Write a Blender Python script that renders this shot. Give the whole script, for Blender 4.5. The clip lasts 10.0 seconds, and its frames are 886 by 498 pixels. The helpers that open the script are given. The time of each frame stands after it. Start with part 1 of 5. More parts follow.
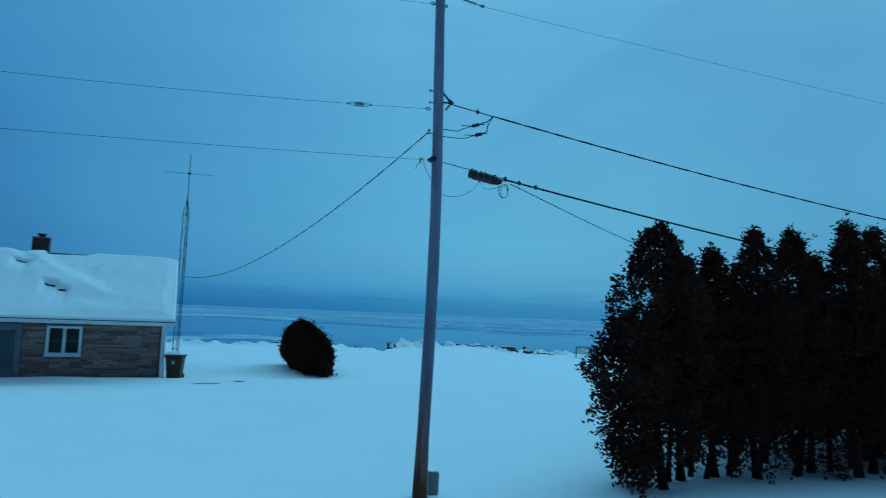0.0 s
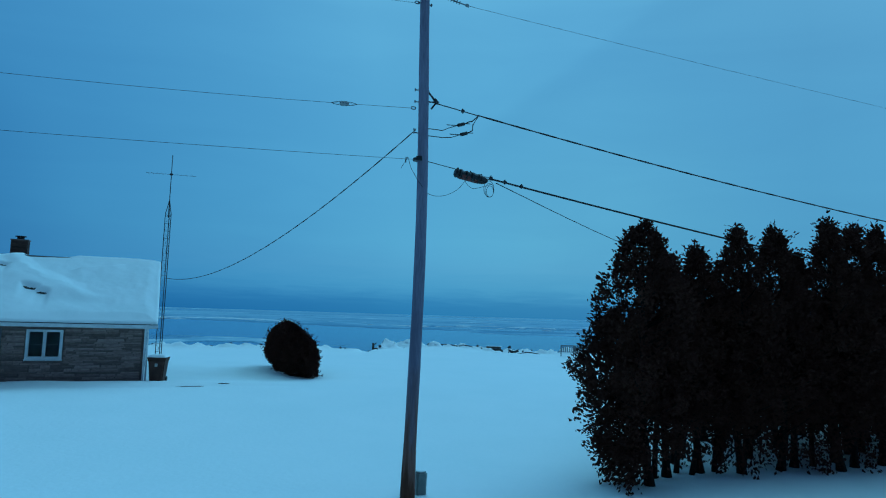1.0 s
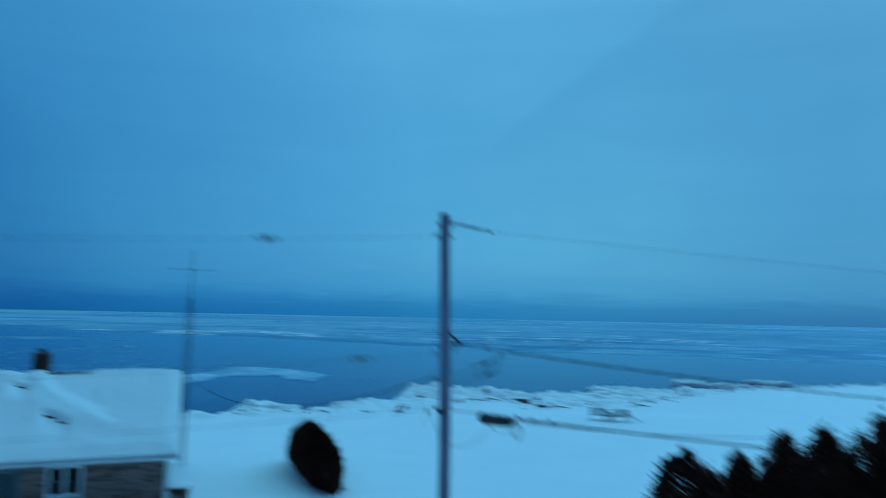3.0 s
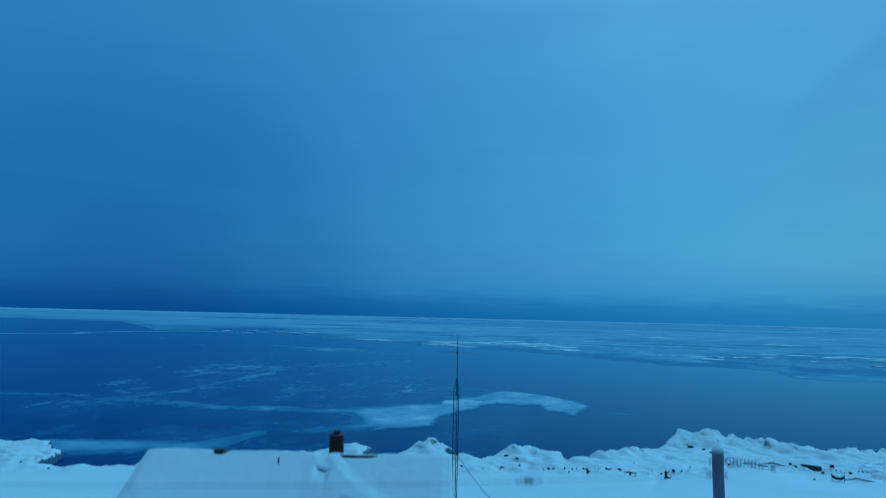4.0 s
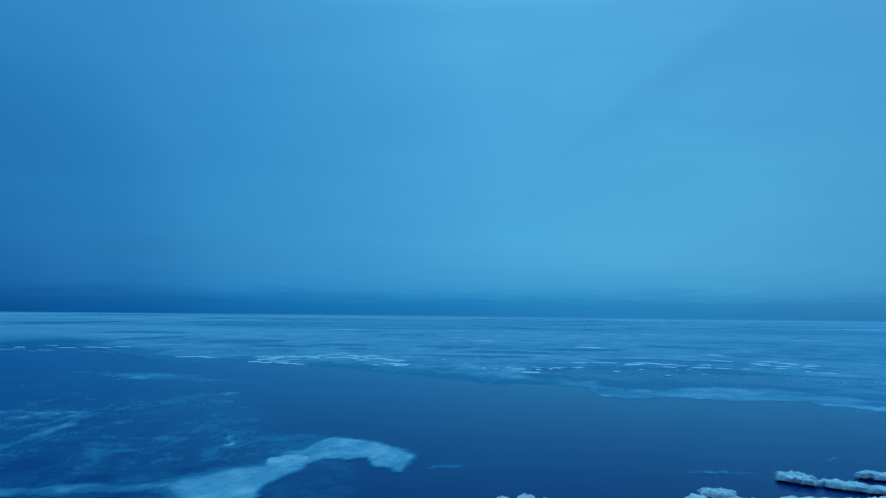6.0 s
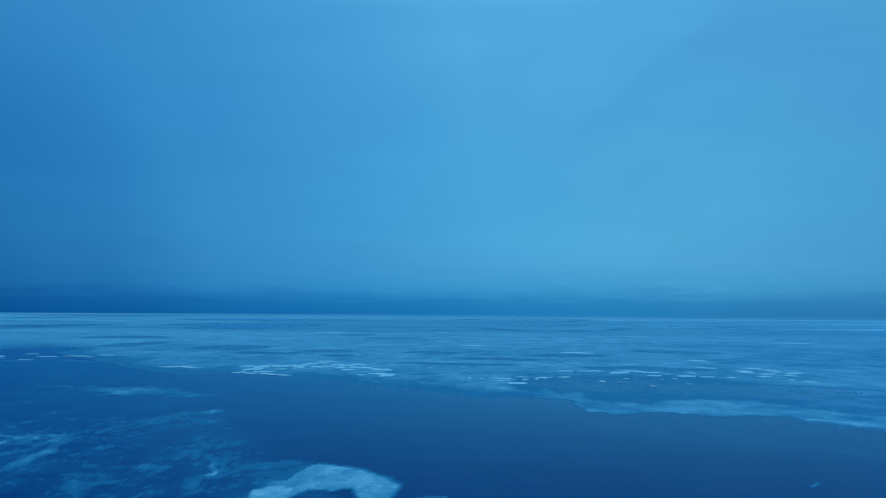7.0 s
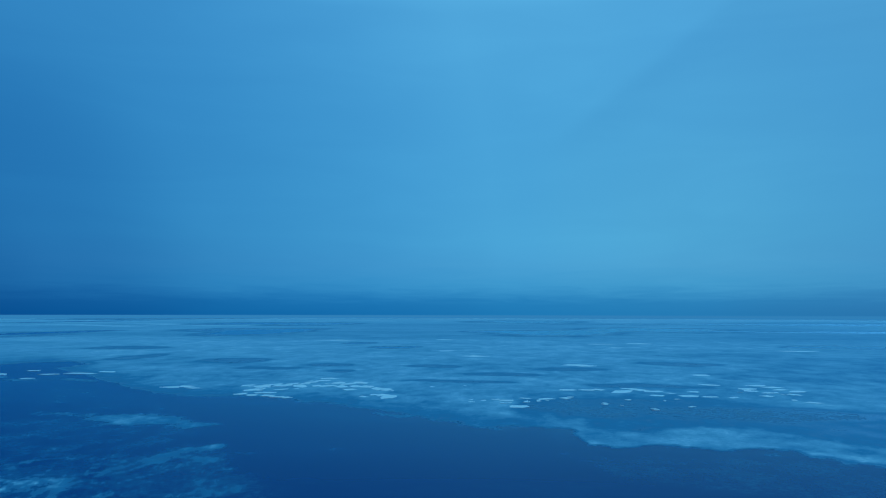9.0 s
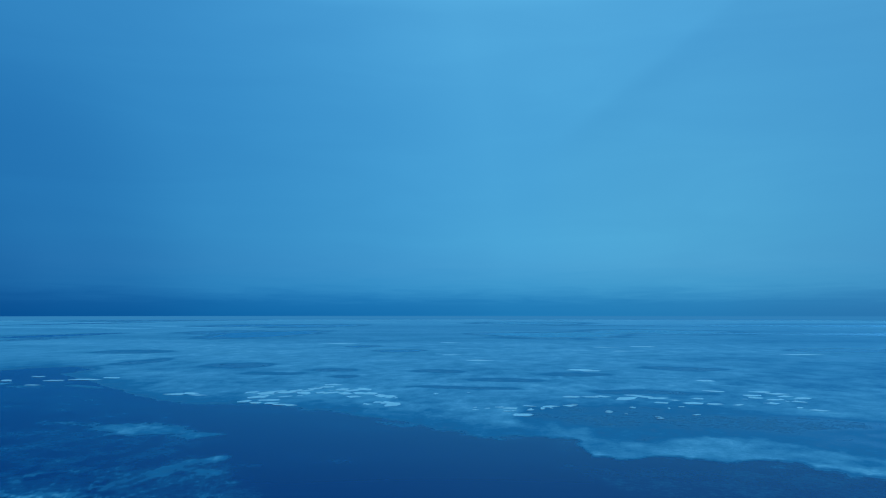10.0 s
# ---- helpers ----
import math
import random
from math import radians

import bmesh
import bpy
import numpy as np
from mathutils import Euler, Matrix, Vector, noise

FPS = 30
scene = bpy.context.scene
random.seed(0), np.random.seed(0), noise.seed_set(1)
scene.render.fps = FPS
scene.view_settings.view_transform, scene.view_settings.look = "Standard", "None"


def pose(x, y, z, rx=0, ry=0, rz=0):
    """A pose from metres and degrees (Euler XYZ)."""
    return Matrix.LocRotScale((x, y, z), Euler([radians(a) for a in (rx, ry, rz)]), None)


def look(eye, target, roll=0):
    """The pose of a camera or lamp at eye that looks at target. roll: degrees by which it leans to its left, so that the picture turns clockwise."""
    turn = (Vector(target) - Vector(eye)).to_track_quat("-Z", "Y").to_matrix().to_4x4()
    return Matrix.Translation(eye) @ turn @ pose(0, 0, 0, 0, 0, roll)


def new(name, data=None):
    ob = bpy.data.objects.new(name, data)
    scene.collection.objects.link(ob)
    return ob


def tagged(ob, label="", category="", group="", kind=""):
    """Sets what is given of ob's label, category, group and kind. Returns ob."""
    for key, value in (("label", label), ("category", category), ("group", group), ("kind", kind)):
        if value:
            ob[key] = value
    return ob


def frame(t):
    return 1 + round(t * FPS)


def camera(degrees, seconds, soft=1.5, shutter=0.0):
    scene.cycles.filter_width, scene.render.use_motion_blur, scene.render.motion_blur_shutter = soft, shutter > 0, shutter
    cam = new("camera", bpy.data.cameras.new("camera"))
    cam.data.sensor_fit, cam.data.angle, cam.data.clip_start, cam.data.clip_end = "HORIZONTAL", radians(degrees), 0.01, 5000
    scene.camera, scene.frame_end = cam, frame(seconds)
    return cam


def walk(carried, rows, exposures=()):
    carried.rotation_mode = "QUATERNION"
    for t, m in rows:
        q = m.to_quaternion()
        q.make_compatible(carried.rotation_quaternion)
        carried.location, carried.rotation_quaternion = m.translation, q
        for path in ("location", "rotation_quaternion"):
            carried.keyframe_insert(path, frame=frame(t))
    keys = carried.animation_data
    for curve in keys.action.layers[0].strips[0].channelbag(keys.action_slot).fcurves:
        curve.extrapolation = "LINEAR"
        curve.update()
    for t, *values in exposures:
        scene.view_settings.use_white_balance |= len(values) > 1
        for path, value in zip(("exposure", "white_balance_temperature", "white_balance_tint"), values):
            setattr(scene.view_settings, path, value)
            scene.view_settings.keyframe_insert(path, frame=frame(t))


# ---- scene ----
cam = camera(66.9, 10.0, soft=1.1, shutter=0.9)
PATH = [
    (0, (-0.061, 1.488, 3.611), (-0.083, 3.4785, 3.8049), 2.3),
    (0.5, (-0.075, 1.452, 3.603), (-0.048, 3.4421, 3.8), 2),
    (1, (-0.101, 1.513, 3.599), (-0.076, 3.5032, 3.7949), 1.8),
    (1.5, (-0.118, 1.947, 3.69), (-0.095, 3.9369, 3.889), 1.6),
    (2, (-0.149, 2.041, 4.603), (-0.097, 4.0303, 4.803), 1.4),
    (2.5, (-0.165, 1.985, 6.476), (-0.084, 3.9735, 6.674), 1.2),
    (2.7, (-0.152, 1.962, 7.282), (-0.064, 3.9501, 7.481), 1.2),
    (3.8, (-0.272, 1.771, 11.908), (-1.0312, 3.6106, 12.1071), 1.4),
    (4, (-0.254, 1.667, 12.79), (-1.0348, 3.4976, 12.988), 1.4),
    (4.2, (-0.21, 1.64, 13.66), (-0.9906, 3.4706, 13.8593), 1.3),
    (4.5, (0.08, 1.38, 15.151), (-0.646, 3.2329, 15.3499), 1.1),
    (5, (-0.03, 1.33, 17.618), (-0.4828, 3.2682, 17.8139), 0.9),
    (5.5, (-0.06, 1.37, 19.983), (-0.4099, 3.3295, 20.1779), 0.7),
    (6, (0.02, 1.48, 22.491), (-0.2819, 3.4477, 22.6829), 0.6),
    (7.5, (0.18, 1.8, 30.031), (-0.0773, 3.7744, 30.22), 0.3),
    (8, (0.27, 1.8, 32.503), (0.0132, 3.7745, 32.691), 0.2),
    (8.5, (0.43, 1.77, 34.891), (0.169, 3.7438, 35.0809), 0.2),
    (9, (0.58, 1.77, 37.261), (0.3125, 3.7429, 37.4509), 0.1),
    (9.5, (0.68, 1.77, 39.073), (0.4048, 3.7418, 39.2636), 0.1),
    (10, (0.76, 1.76, 40.353), (0.4814, 3.7312, 40.5452), -0),
]
walk(cam, [(t, look(eye, target, roll)) for t, eye, target, roll in PATH],
     exposures=[(0.0, -.07, 6500, 10), (.5, -.11, 6420, 10), (1.5, -.13, 6270, 10), (2.7, -.14, 6080, 10), (3.8, -.27, 5750, 10), (5.0, -.22, 5750, 10), (6.0, -.16, 5750, 10), (10.0, -.2, 5750, 10)])

# ---- sky and light: an overcast winter dusk ----
LAKE = -1.8


def link(tree, a, b):
    tree.links.new(a, b)


def ramp(tree, value, stops, smooth="EASE"):
    node = tree.nodes.new("ShaderNodeValToRGB")
    node.color_ramp.interpolation = smooth
    while len(node.color_ramp.elements) < len(stops):
        node.color_ramp.elements.new(0.5)
    for e, (p, c) in zip(node.color_ramp.elements, stops):
        e.position, e.color = p, (*c, 1)
    link(tree, value, node.inputs[0])
    return node.outputs[0]


def calc(tree, op, a, b=0.0, c=0.0):
    node = tree.nodes.new("ShaderNodeMath")
    node.operation = op
    for slot, v in zip(node.inputs, (a, b, c)):
        if isinstance(v, (int, float)):
            slot.default_value = v
        else:
            link(tree, v, slot)
    return node.outputs[0]


def mix(tree, how, factor, a, b):
    node = tree.nodes.new("ShaderNodeMix")
    node.data_type, node.blend_type = "RGBA", how
    for slot, v in ((node.inputs[0], factor), (node.inputs[6], a), (node.inputs[7], b)):
        if isinstance(v, (int, float)):
            slot.default_value = v
        elif isinstance(v, tuple):
            slot.default_value = (*v, 1)
        else:
            link(tree, v, slot)
    return node.outputs[2]


def noise_tex(tree, vector, scale, detail=4.0, rough=0.55, distort=0.0):
    node = tree.nodes.new("ShaderNodeTexNoise")
    node.inputs["Scale"].default_value = scale
    node.inputs["Detail"].default_value = detail
    node.inputs["Roughness"].default_value = rough
    node.inputs["Distortion"].default_value = distort
    link(tree, vector, node.inputs["Vector"])
    return node.outputs[0]


def stretched(tree, vector, scale):
    node = tree.nodes.new("ShaderNodeMapping")
    node.inputs["Scale"].default_value = scale
    link(tree, vector, node.inputs["Vector"])
    return node.outputs[0]


SUN_HEIGHT, SUN_TURN = radians(33), radians(38)
world = bpy.data.worlds.new("overcast_dusk")
scene.world = world
world.use_nodes = True
wt = world.node_tree
way = wt.nodes.new("ShaderNodeTexCoord").outputs["Generated"]
parts_xyz = wt.nodes.new("ShaderNodeSeparateXYZ")
link(wt, way, parts_xyz.inputs[0])
up = parts_xyz.outputs[2]
# cloud deck: dark low bank on the horizon, paler above, palest overhead
fray = noise_tex(wt, stretched(wt, way, (5.0, 5.0, 60.0)), 2.0, 5.0, .6, .5)
ragged_up = calc(wt, "ADD", up, calc(wt, "MULTIPLY", calc(wt, "MULTIPLY_ADD", fray, .026, -.013), ramp(wt, up, [(.0, (0, 0, 0)), (.02, (1, 1, 1)), (.06, (1, 1, 1)), (.12, (0, 0, 0))], "LINEAR")))
deck = ramp(wt, ragged_up, [(0.0, (.016, .198, .45)), (.014, (.02, .215, .475)), (.026, (.038, .27, .535)), (.04, (.06, .33, .592)), (.07, (.083, .365, .622)), (.11, (.09, .39, .642)),
                            (.28, (.095, .392, .66)), (.42, (.108, .41, .68)), (.6, (.21, .66, .95)), (.8, (.3, .9, 1.2)), (1.0, (.3, .88, 1.12))], "LINEAR")
# sky darker towards the north-west, with lens falloff at both sides put in
side = wt.nodes.new("ShaderNodeVectorMath")
side.operation = "DOT_PRODUCT"
side.inputs[1].default_value = (-.93, .36, -.05)
link(wt, way, side.inputs[0])
heavy = ramp(wt, calc(wt, "MULTIPLY_ADD", side.outputs["Value"], .5, .5), [(0.0, (1, 1, 1)), (.3, (.9, .92, .94)), (.42, (.8, .84, .87)), (.5, (.9, .92, .93)), (.56, (.98, .985, .985)), (.63, (1.04, 1.03, 1.01)), (.7, (1.03, 1.025, 1.01)),
                                                                          (.77, (.79, .865, .925)), (.84, (.605, .735, .845)), (.89, (.5, .655, .79)), (.93, (.43, .59, .745)), (.99, (.31, .5, .7))], "LINEAR")
deck = mix(wt, "MULTIPLY", 1.0, deck, heavy)


def towards(turn, lift):
    """How nearly a direction of the sky lies at this compass turn and height, in degrees."""
    node = wt.nodes.new("ShaderNodeVectorMath")
    node.operation = "DOT_PRODUCT"
    node.inputs[1].default_value = (math.sin(radians(turn)) * math.cos(radians(lift)), math.cos(radians(turn)) * math.cos(radians(lift)), math.sin(radians(lift)))
    link(wt, way, node.inputs[0])
    return node.outputs["Value"]


# patches that fit the brightness: darker low in the north-west, paler beside it
deck = mix(wt, "MULTIPLY", 1.0, deck, ramp(wt, towards(-47, 1), [(.93, (1, 1, 1)), (.985, (.72, .82, .9)), (1.0, (.55, .7, .82))]))
deck = mix(wt, "MULTIPLY", 1.0, deck, ramp(wt, towards(-19, 14), [(.95, (1, 1, 1)), (.985, (1.03, 1.025, 1.02)), (1.0, (1.05, 1.04, 1.025))]))
deck = mix(wt, "MULTIPLY", 1.0, deck, ramp(wt, towards(13, 8), [(.97, (1, 1, 1)), (.99, (1.05, 1.02, .995)), (1.0, (1.1, 1.04, .99))]))
# edge of a cloud layer slanting down to the north
crease = towards(73.8, -50.4)
shade_side = ramp(wt, calc(wt, "MULTIPLY_ADD", crease, .5, .5), [(.46, (1, 1, 1)), (.495, (1.02, 1.015, 1.01)), (.507, (.93, .95, .965)), (.54, (.97, .98, .985)), (.6, (1, 1, 1))])
deck = mix(wt, "MULTIPLY", ramp(wt, towards(13, 22), [(.965, (0, 0, 0)), (.99, (1, 1, 1))]), deck, shade_side)
# the dusk is deepest inland, away from the lake
inland = wt.nodes.new("ShaderNodeVectorMath")
inland.operation = "DOT_PRODUCT"
inland.inputs[1].default_value = (-.17, -.98, -.1)
link(wt, way, inland.inputs[0])
dusk = ramp(wt, calc(wt, "MULTIPLY_ADD", inland.outputs["Value"], .5, .5), [(.4, (1, 1, 1)), (.47, (.72, .7, .77)), (.56, (.37, .33, .43)), (.72, (.25, .21, .3)), (.95, (.15, .11, .18))], "LINEAR")
deck = mix(wt, "MULTIPLY", 1.0, deck, dusk)
streak = noise_tex(wt, stretched(wt, way, (1.6, 1.6, 9.0)), 1.7, 5.0, .5, .6)
soft_cloud = ramp(wt, streak, [(.3, (.96, .97, .98)), (.7, (1.035, 1.025, 1.015))])
deck = mix(wt, "MULTIPLY", 1.0, deck, soft_cloud)
sky = wt.nodes.new("ShaderNodeTexSky")
sky.sky_type, sky.sun_disc = "NISHITA", False
sky.sun_elevation, sky.sun_rotation = SUN_HEIGHT, SUN_TURN
clear = mix(wt, "MULTIPLY", 1.0, sky.outputs[0], (.0016, .003, .0042))
whole = mix(wt, "ADD", 1.0, deck, clear)
# past the drawn lake the ice goes on to the horizon
below = wt.nodes.new("ShaderNodeMapRange")
for slot, v in zip(below.inputs[1:5], (-.0036, -.0029, 1.0, 0.0)):
    slot.default_value = v
link(wt, up, below.inputs[0])
whole = mix(wt, "MIX", below.outputs[0], whole, (.048, .24, .475))
back = wt.nodes["Background"]
link(wt, whole, back.inputs[0])
back.inputs[1].default_value = 1.0

sun = new("sun", bpy.data.lights.new("sun", "SUN"))
sun.data.energy, sun.data.angle, sun.data.color = .85, radians(30), (.2, .58, 1.0)
sun.matrix_world = look((math.sin(SUN_TURN) * 50, math.cos(SUN_TURN) * 50, 33), (0, 0, 0))


# ---- materials ----
def surface(name, low, high, scale=3.0, rough=.7, bump=.3, grain=40.0, metal=0.0, stretch=(1, 1, 1), vary=0.0, depth=.01, spots=None, local=True, gloss=.5):
    """Two colours mixed by noise of two sizes, with relief; vary: how far single pieces differ."""
    m = bpy.data.materials.new(name)
    m.use_nodes = True
    t = m.node_tree
    b = t.nodes["Principled BSDF"]
    if local:
        where = t.nodes.new("ShaderNodeTexCoord").outputs["Object"]
    else:
        where = t.nodes.new("ShaderNodeNewGeometry").outputs["Position"]
    where = stretched(t, where, stretch)
    big, fine = noise_tex(t, where, scale, 5.0), noise_tex(t, where, grain, 3.0)
    both = calc(t, "ADD", calc(t, "MULTIPLY", big, .65), calc(t, "MULTIPLY", fine, .35))
    colour = ramp(t, both, [(.36, low), (.64, high)])
    if spots:
        patch = ramp(t, noise_tex(t, where, spots[1], 4.0), [(spots[2], (0, 0, 0)), (spots[2] + .08, (1, 1, 1))])
        colour = mix(t, "MIX", patch, colour, spots[0])
    if vary:
        info = t.nodes.new("ShaderNodeObjectInfo").outputs["Random"]
        shade = calc(t, "MULTIPLY_ADD", info, 2 * vary, 1 - vary)
        grey = t.nodes.new("ShaderNodeCombineColor")
        for k in range(3):
            link(t, shade, grey.inputs[k])
        colour = mix(t, "MULTIPLY", 1.0, colour, grey.outputs[0])
    link(t, colour, b.inputs["Base Color"])
    link(t, calc(t, "MULTIPLY_ADD", fine, .25, rough - .12), b.inputs["Roughness"])
    b.inputs["Metallic"].default_value = metal
    b.inputs["Specular IOR Level"].default_value = gloss
    if bump:
        bn = t.nodes.new("ShaderNodeBump")
        bn.inputs["Strength"].default_value, bn.inputs["Distance"].default_value = bump, depth
        link(t, both, bn.inputs["Height"])
        link(t, bn.outputs[0], b.inputs["Normal"])
    return m


SNOW = surface("snow", (.84, .91, .918), (.885, .935, .94), .3, .75, .5, 7.0, depth=.06, local=False)
GROUND_SNOW = surface("ground_snow", (.87, .93, .936), (.91, .952, .957), .3, .75, .5, 7.0, depth=.06, local=False)


def shade_steeps(m, colour):
    """Mixes a dark colour into steep faces, putting crevice shade into the snow."""
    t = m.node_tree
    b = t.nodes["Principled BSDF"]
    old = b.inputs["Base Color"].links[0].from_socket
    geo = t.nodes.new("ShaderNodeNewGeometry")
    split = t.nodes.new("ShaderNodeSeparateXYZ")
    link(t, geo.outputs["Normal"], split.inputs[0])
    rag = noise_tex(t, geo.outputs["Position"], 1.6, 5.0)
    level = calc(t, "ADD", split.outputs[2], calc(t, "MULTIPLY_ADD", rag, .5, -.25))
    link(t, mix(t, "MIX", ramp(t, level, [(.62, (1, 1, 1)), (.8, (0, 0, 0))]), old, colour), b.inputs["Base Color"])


shade_steeps(GROUND_SNOW, (.06, .11, .16))
ROOF_SNOW = surface("roof_snow", (.88, .935, .94), (.92, .955, .96), .8, .75, .4, 12.0, depth=.03)
POLE_WOOD = surface("weathered_pole_wood", (.155, .139, .2), (.26, .238, .32), 1.4, .85, .3, 16.0, stretch=(2.5, 2.5, .3), depth=.005, spots=((.1, .085, .115), .9, .64), gloss=.2)
STEEL = surface("galvanised_steel", (.16, .17, .18), (.3, .31, .33), 6.0, .5, .2, 60.0, metal=.8)
BLACK_STEEL = surface("dark_weathered_steel", (.02, .022, .026), (.06, .062, .07), 5.0, .55, .2, 50.0, metal=.5)
RUBBER = surface("black_cable_jacket", (.008, .008, .009), (.022, .022, .024), 8.0, .6, .2, 60.0)
WIRE = surface("weathered_line_wire", (.06, .064, .07), (.11, .116, .125), 8.0, .6, .1, 60.0, metal=.2)
ORANGE = surface("faded_orange_plastic", (.1, .018, .015), (.17, .03, .022), 9.0, .6, .2, 50.0)
PORCELAIN = surface("grey_insulator", (.16, .17, .18), (.3, .31, .32), 9.0, .35, .1, 50.0)
LEAF = surface("cedar_foliage", (.07, .024, .018), (.11, .04, .028), 1.6, .9, .2, 30.0, local=False, gloss=.05)
BARK = surface("cedar_bark", (.01, .007, .006), (.024, .018, .015), 3.0, .9, .8, 25.0, stretch=(5, 5, .6), depth=.02, gloss=.1)
STONE = surface("ledge_stone", (.21, .122, .108), (.33, .208, .184), 2.2, .85, .6, 26.0, vary=.4, depth=.012, gloss=.2)
MORTAR = surface("dark_mortar", (.16, .1, .09), (.24, .155, .14), 3.0, .9, .5, 40.0, gloss=.15)
WHITE_PAINT = surface("white_painted_trim", (.62, .63, .65), (.78, .79, .8), 3.0, .5, .15, 45.0)
SIDING = surface("grey_blue_siding", (.14, .16, .19), (.2, .22, .25), 2.0, .6, .3, 30.0)
DOOR_PAINT = surface("grey_storm_door", (.12, .12, .14), (.18, .18, .2), 3.0, .5, .15, 40.0)
SHINGLE = surface("asphalt_shingle", (.025, .024, .026), (.065, .06, .058), 4.0, .9, .6, 60.0, depth=.01)
BRICK = surface("dark_chimney_brick", (.05, .022, .019), (.09, .045, .036), 5.0, .9, .5, 40.0, vary=.35, gloss=.15)
BIN_PLASTIC = surface("brown_bin_plastic", (.075, .03, .023), (.125, .056, .042), 3.0, .6, .2, 40.0, gloss=.2)
PEDESTAL = surface("grey_green_enamel", (.16, .19, .18), (.24, .27, .26), 4.0, .5, .15, 50.0)
BENCH_WOOD = surface("silvered_bench_wood", (.2, .21, .22), (.3, .31, .32), 3.0, .85, .4, 30.0, stretch=(1, 5, 5), gloss=.2)
TIMBER = surface("grey_driftwood", (.05, .042, .038), (.12, .1, .09), 3.0, .85, .6, 30.0, stretch=(1, 5, 5), gloss=.2)
ROCK = surface("shore_rock", (.016, .02, .028), (.055, .062, .075), 3.0, .85, .7, 20.0, vary=.4, depth=.03)
TURF = surface("bare_turf", (.05, .045, .035), (.12, .1, .08), 6.0, .95, .8, 40.0, depth=.03, local=False)
FLOE = surface("floe_ice", (.72, .82, .86), (.9, .93, .94), .15, .6, .4, 2.0, depth=.05, local=False)
WET_ICE = surface("wet_lake_ice", (.03, .05, .075), (.09, .13, .17), 1.5, .35, .4, 9.0, depth=.02)
TWIG = surface("bare_twig", (.03, .025, .025), (.07, .058, .055), 5.0, .9, .3, 30.0)
PAPER = surface("bin_label", (.35, .33, .3), (.5, .48, .45), 20.0, .6, .1, 60.0)



def creosoted(m):
    """Dark preservative that has climbed unevenly from the butt of the pole."""
    t = m.node_tree
    b = t.nodes["Principled BSDF"]
    old = b.inputs["Base Color"].links[0].from_socket
    where = t.nodes.new("ShaderNodeTexCoord").outputs["Object"]
    split = t.nodes.new("ShaderNodeSeparateXYZ")
    link(t, where, split.inputs[0])
    rag = noise_tex(t, stretched(t, where, (6, 6, .5)), 1.5, 5.0)
    level = calc(t, "ADD", calc(t, "MULTIPLY", split.outputs[2], .34), calc(t, "MULTIPLY_ADD", rag, 1.0, -.5))
    fade = ramp(t, level, [(.1, (.5, .2, .09)), (.32, (1.0, .5, .3)), (.6, (1.05, .82, .7)), (.95, (1, 1, 1))])
    link(t, mix(t, "MULTIPLY", 1.0, old, fade), b.inputs["Base Color"])


creosoted(POLE_WOOD)
GLASS = bpy.data.materials.new("window_glass")
GLASS.use_nodes = True
gb = GLASS.node_tree.nodes["Principled BSDF"]
gb.inputs["Base Color"].default_value = (.6, .68, .72, 1)
gb.inputs["Roughness"].default_value, gb.inputs["Transmission Weight"].default_value, gb.inputs["IOR"].default_value = .03, 1.0, 1.2


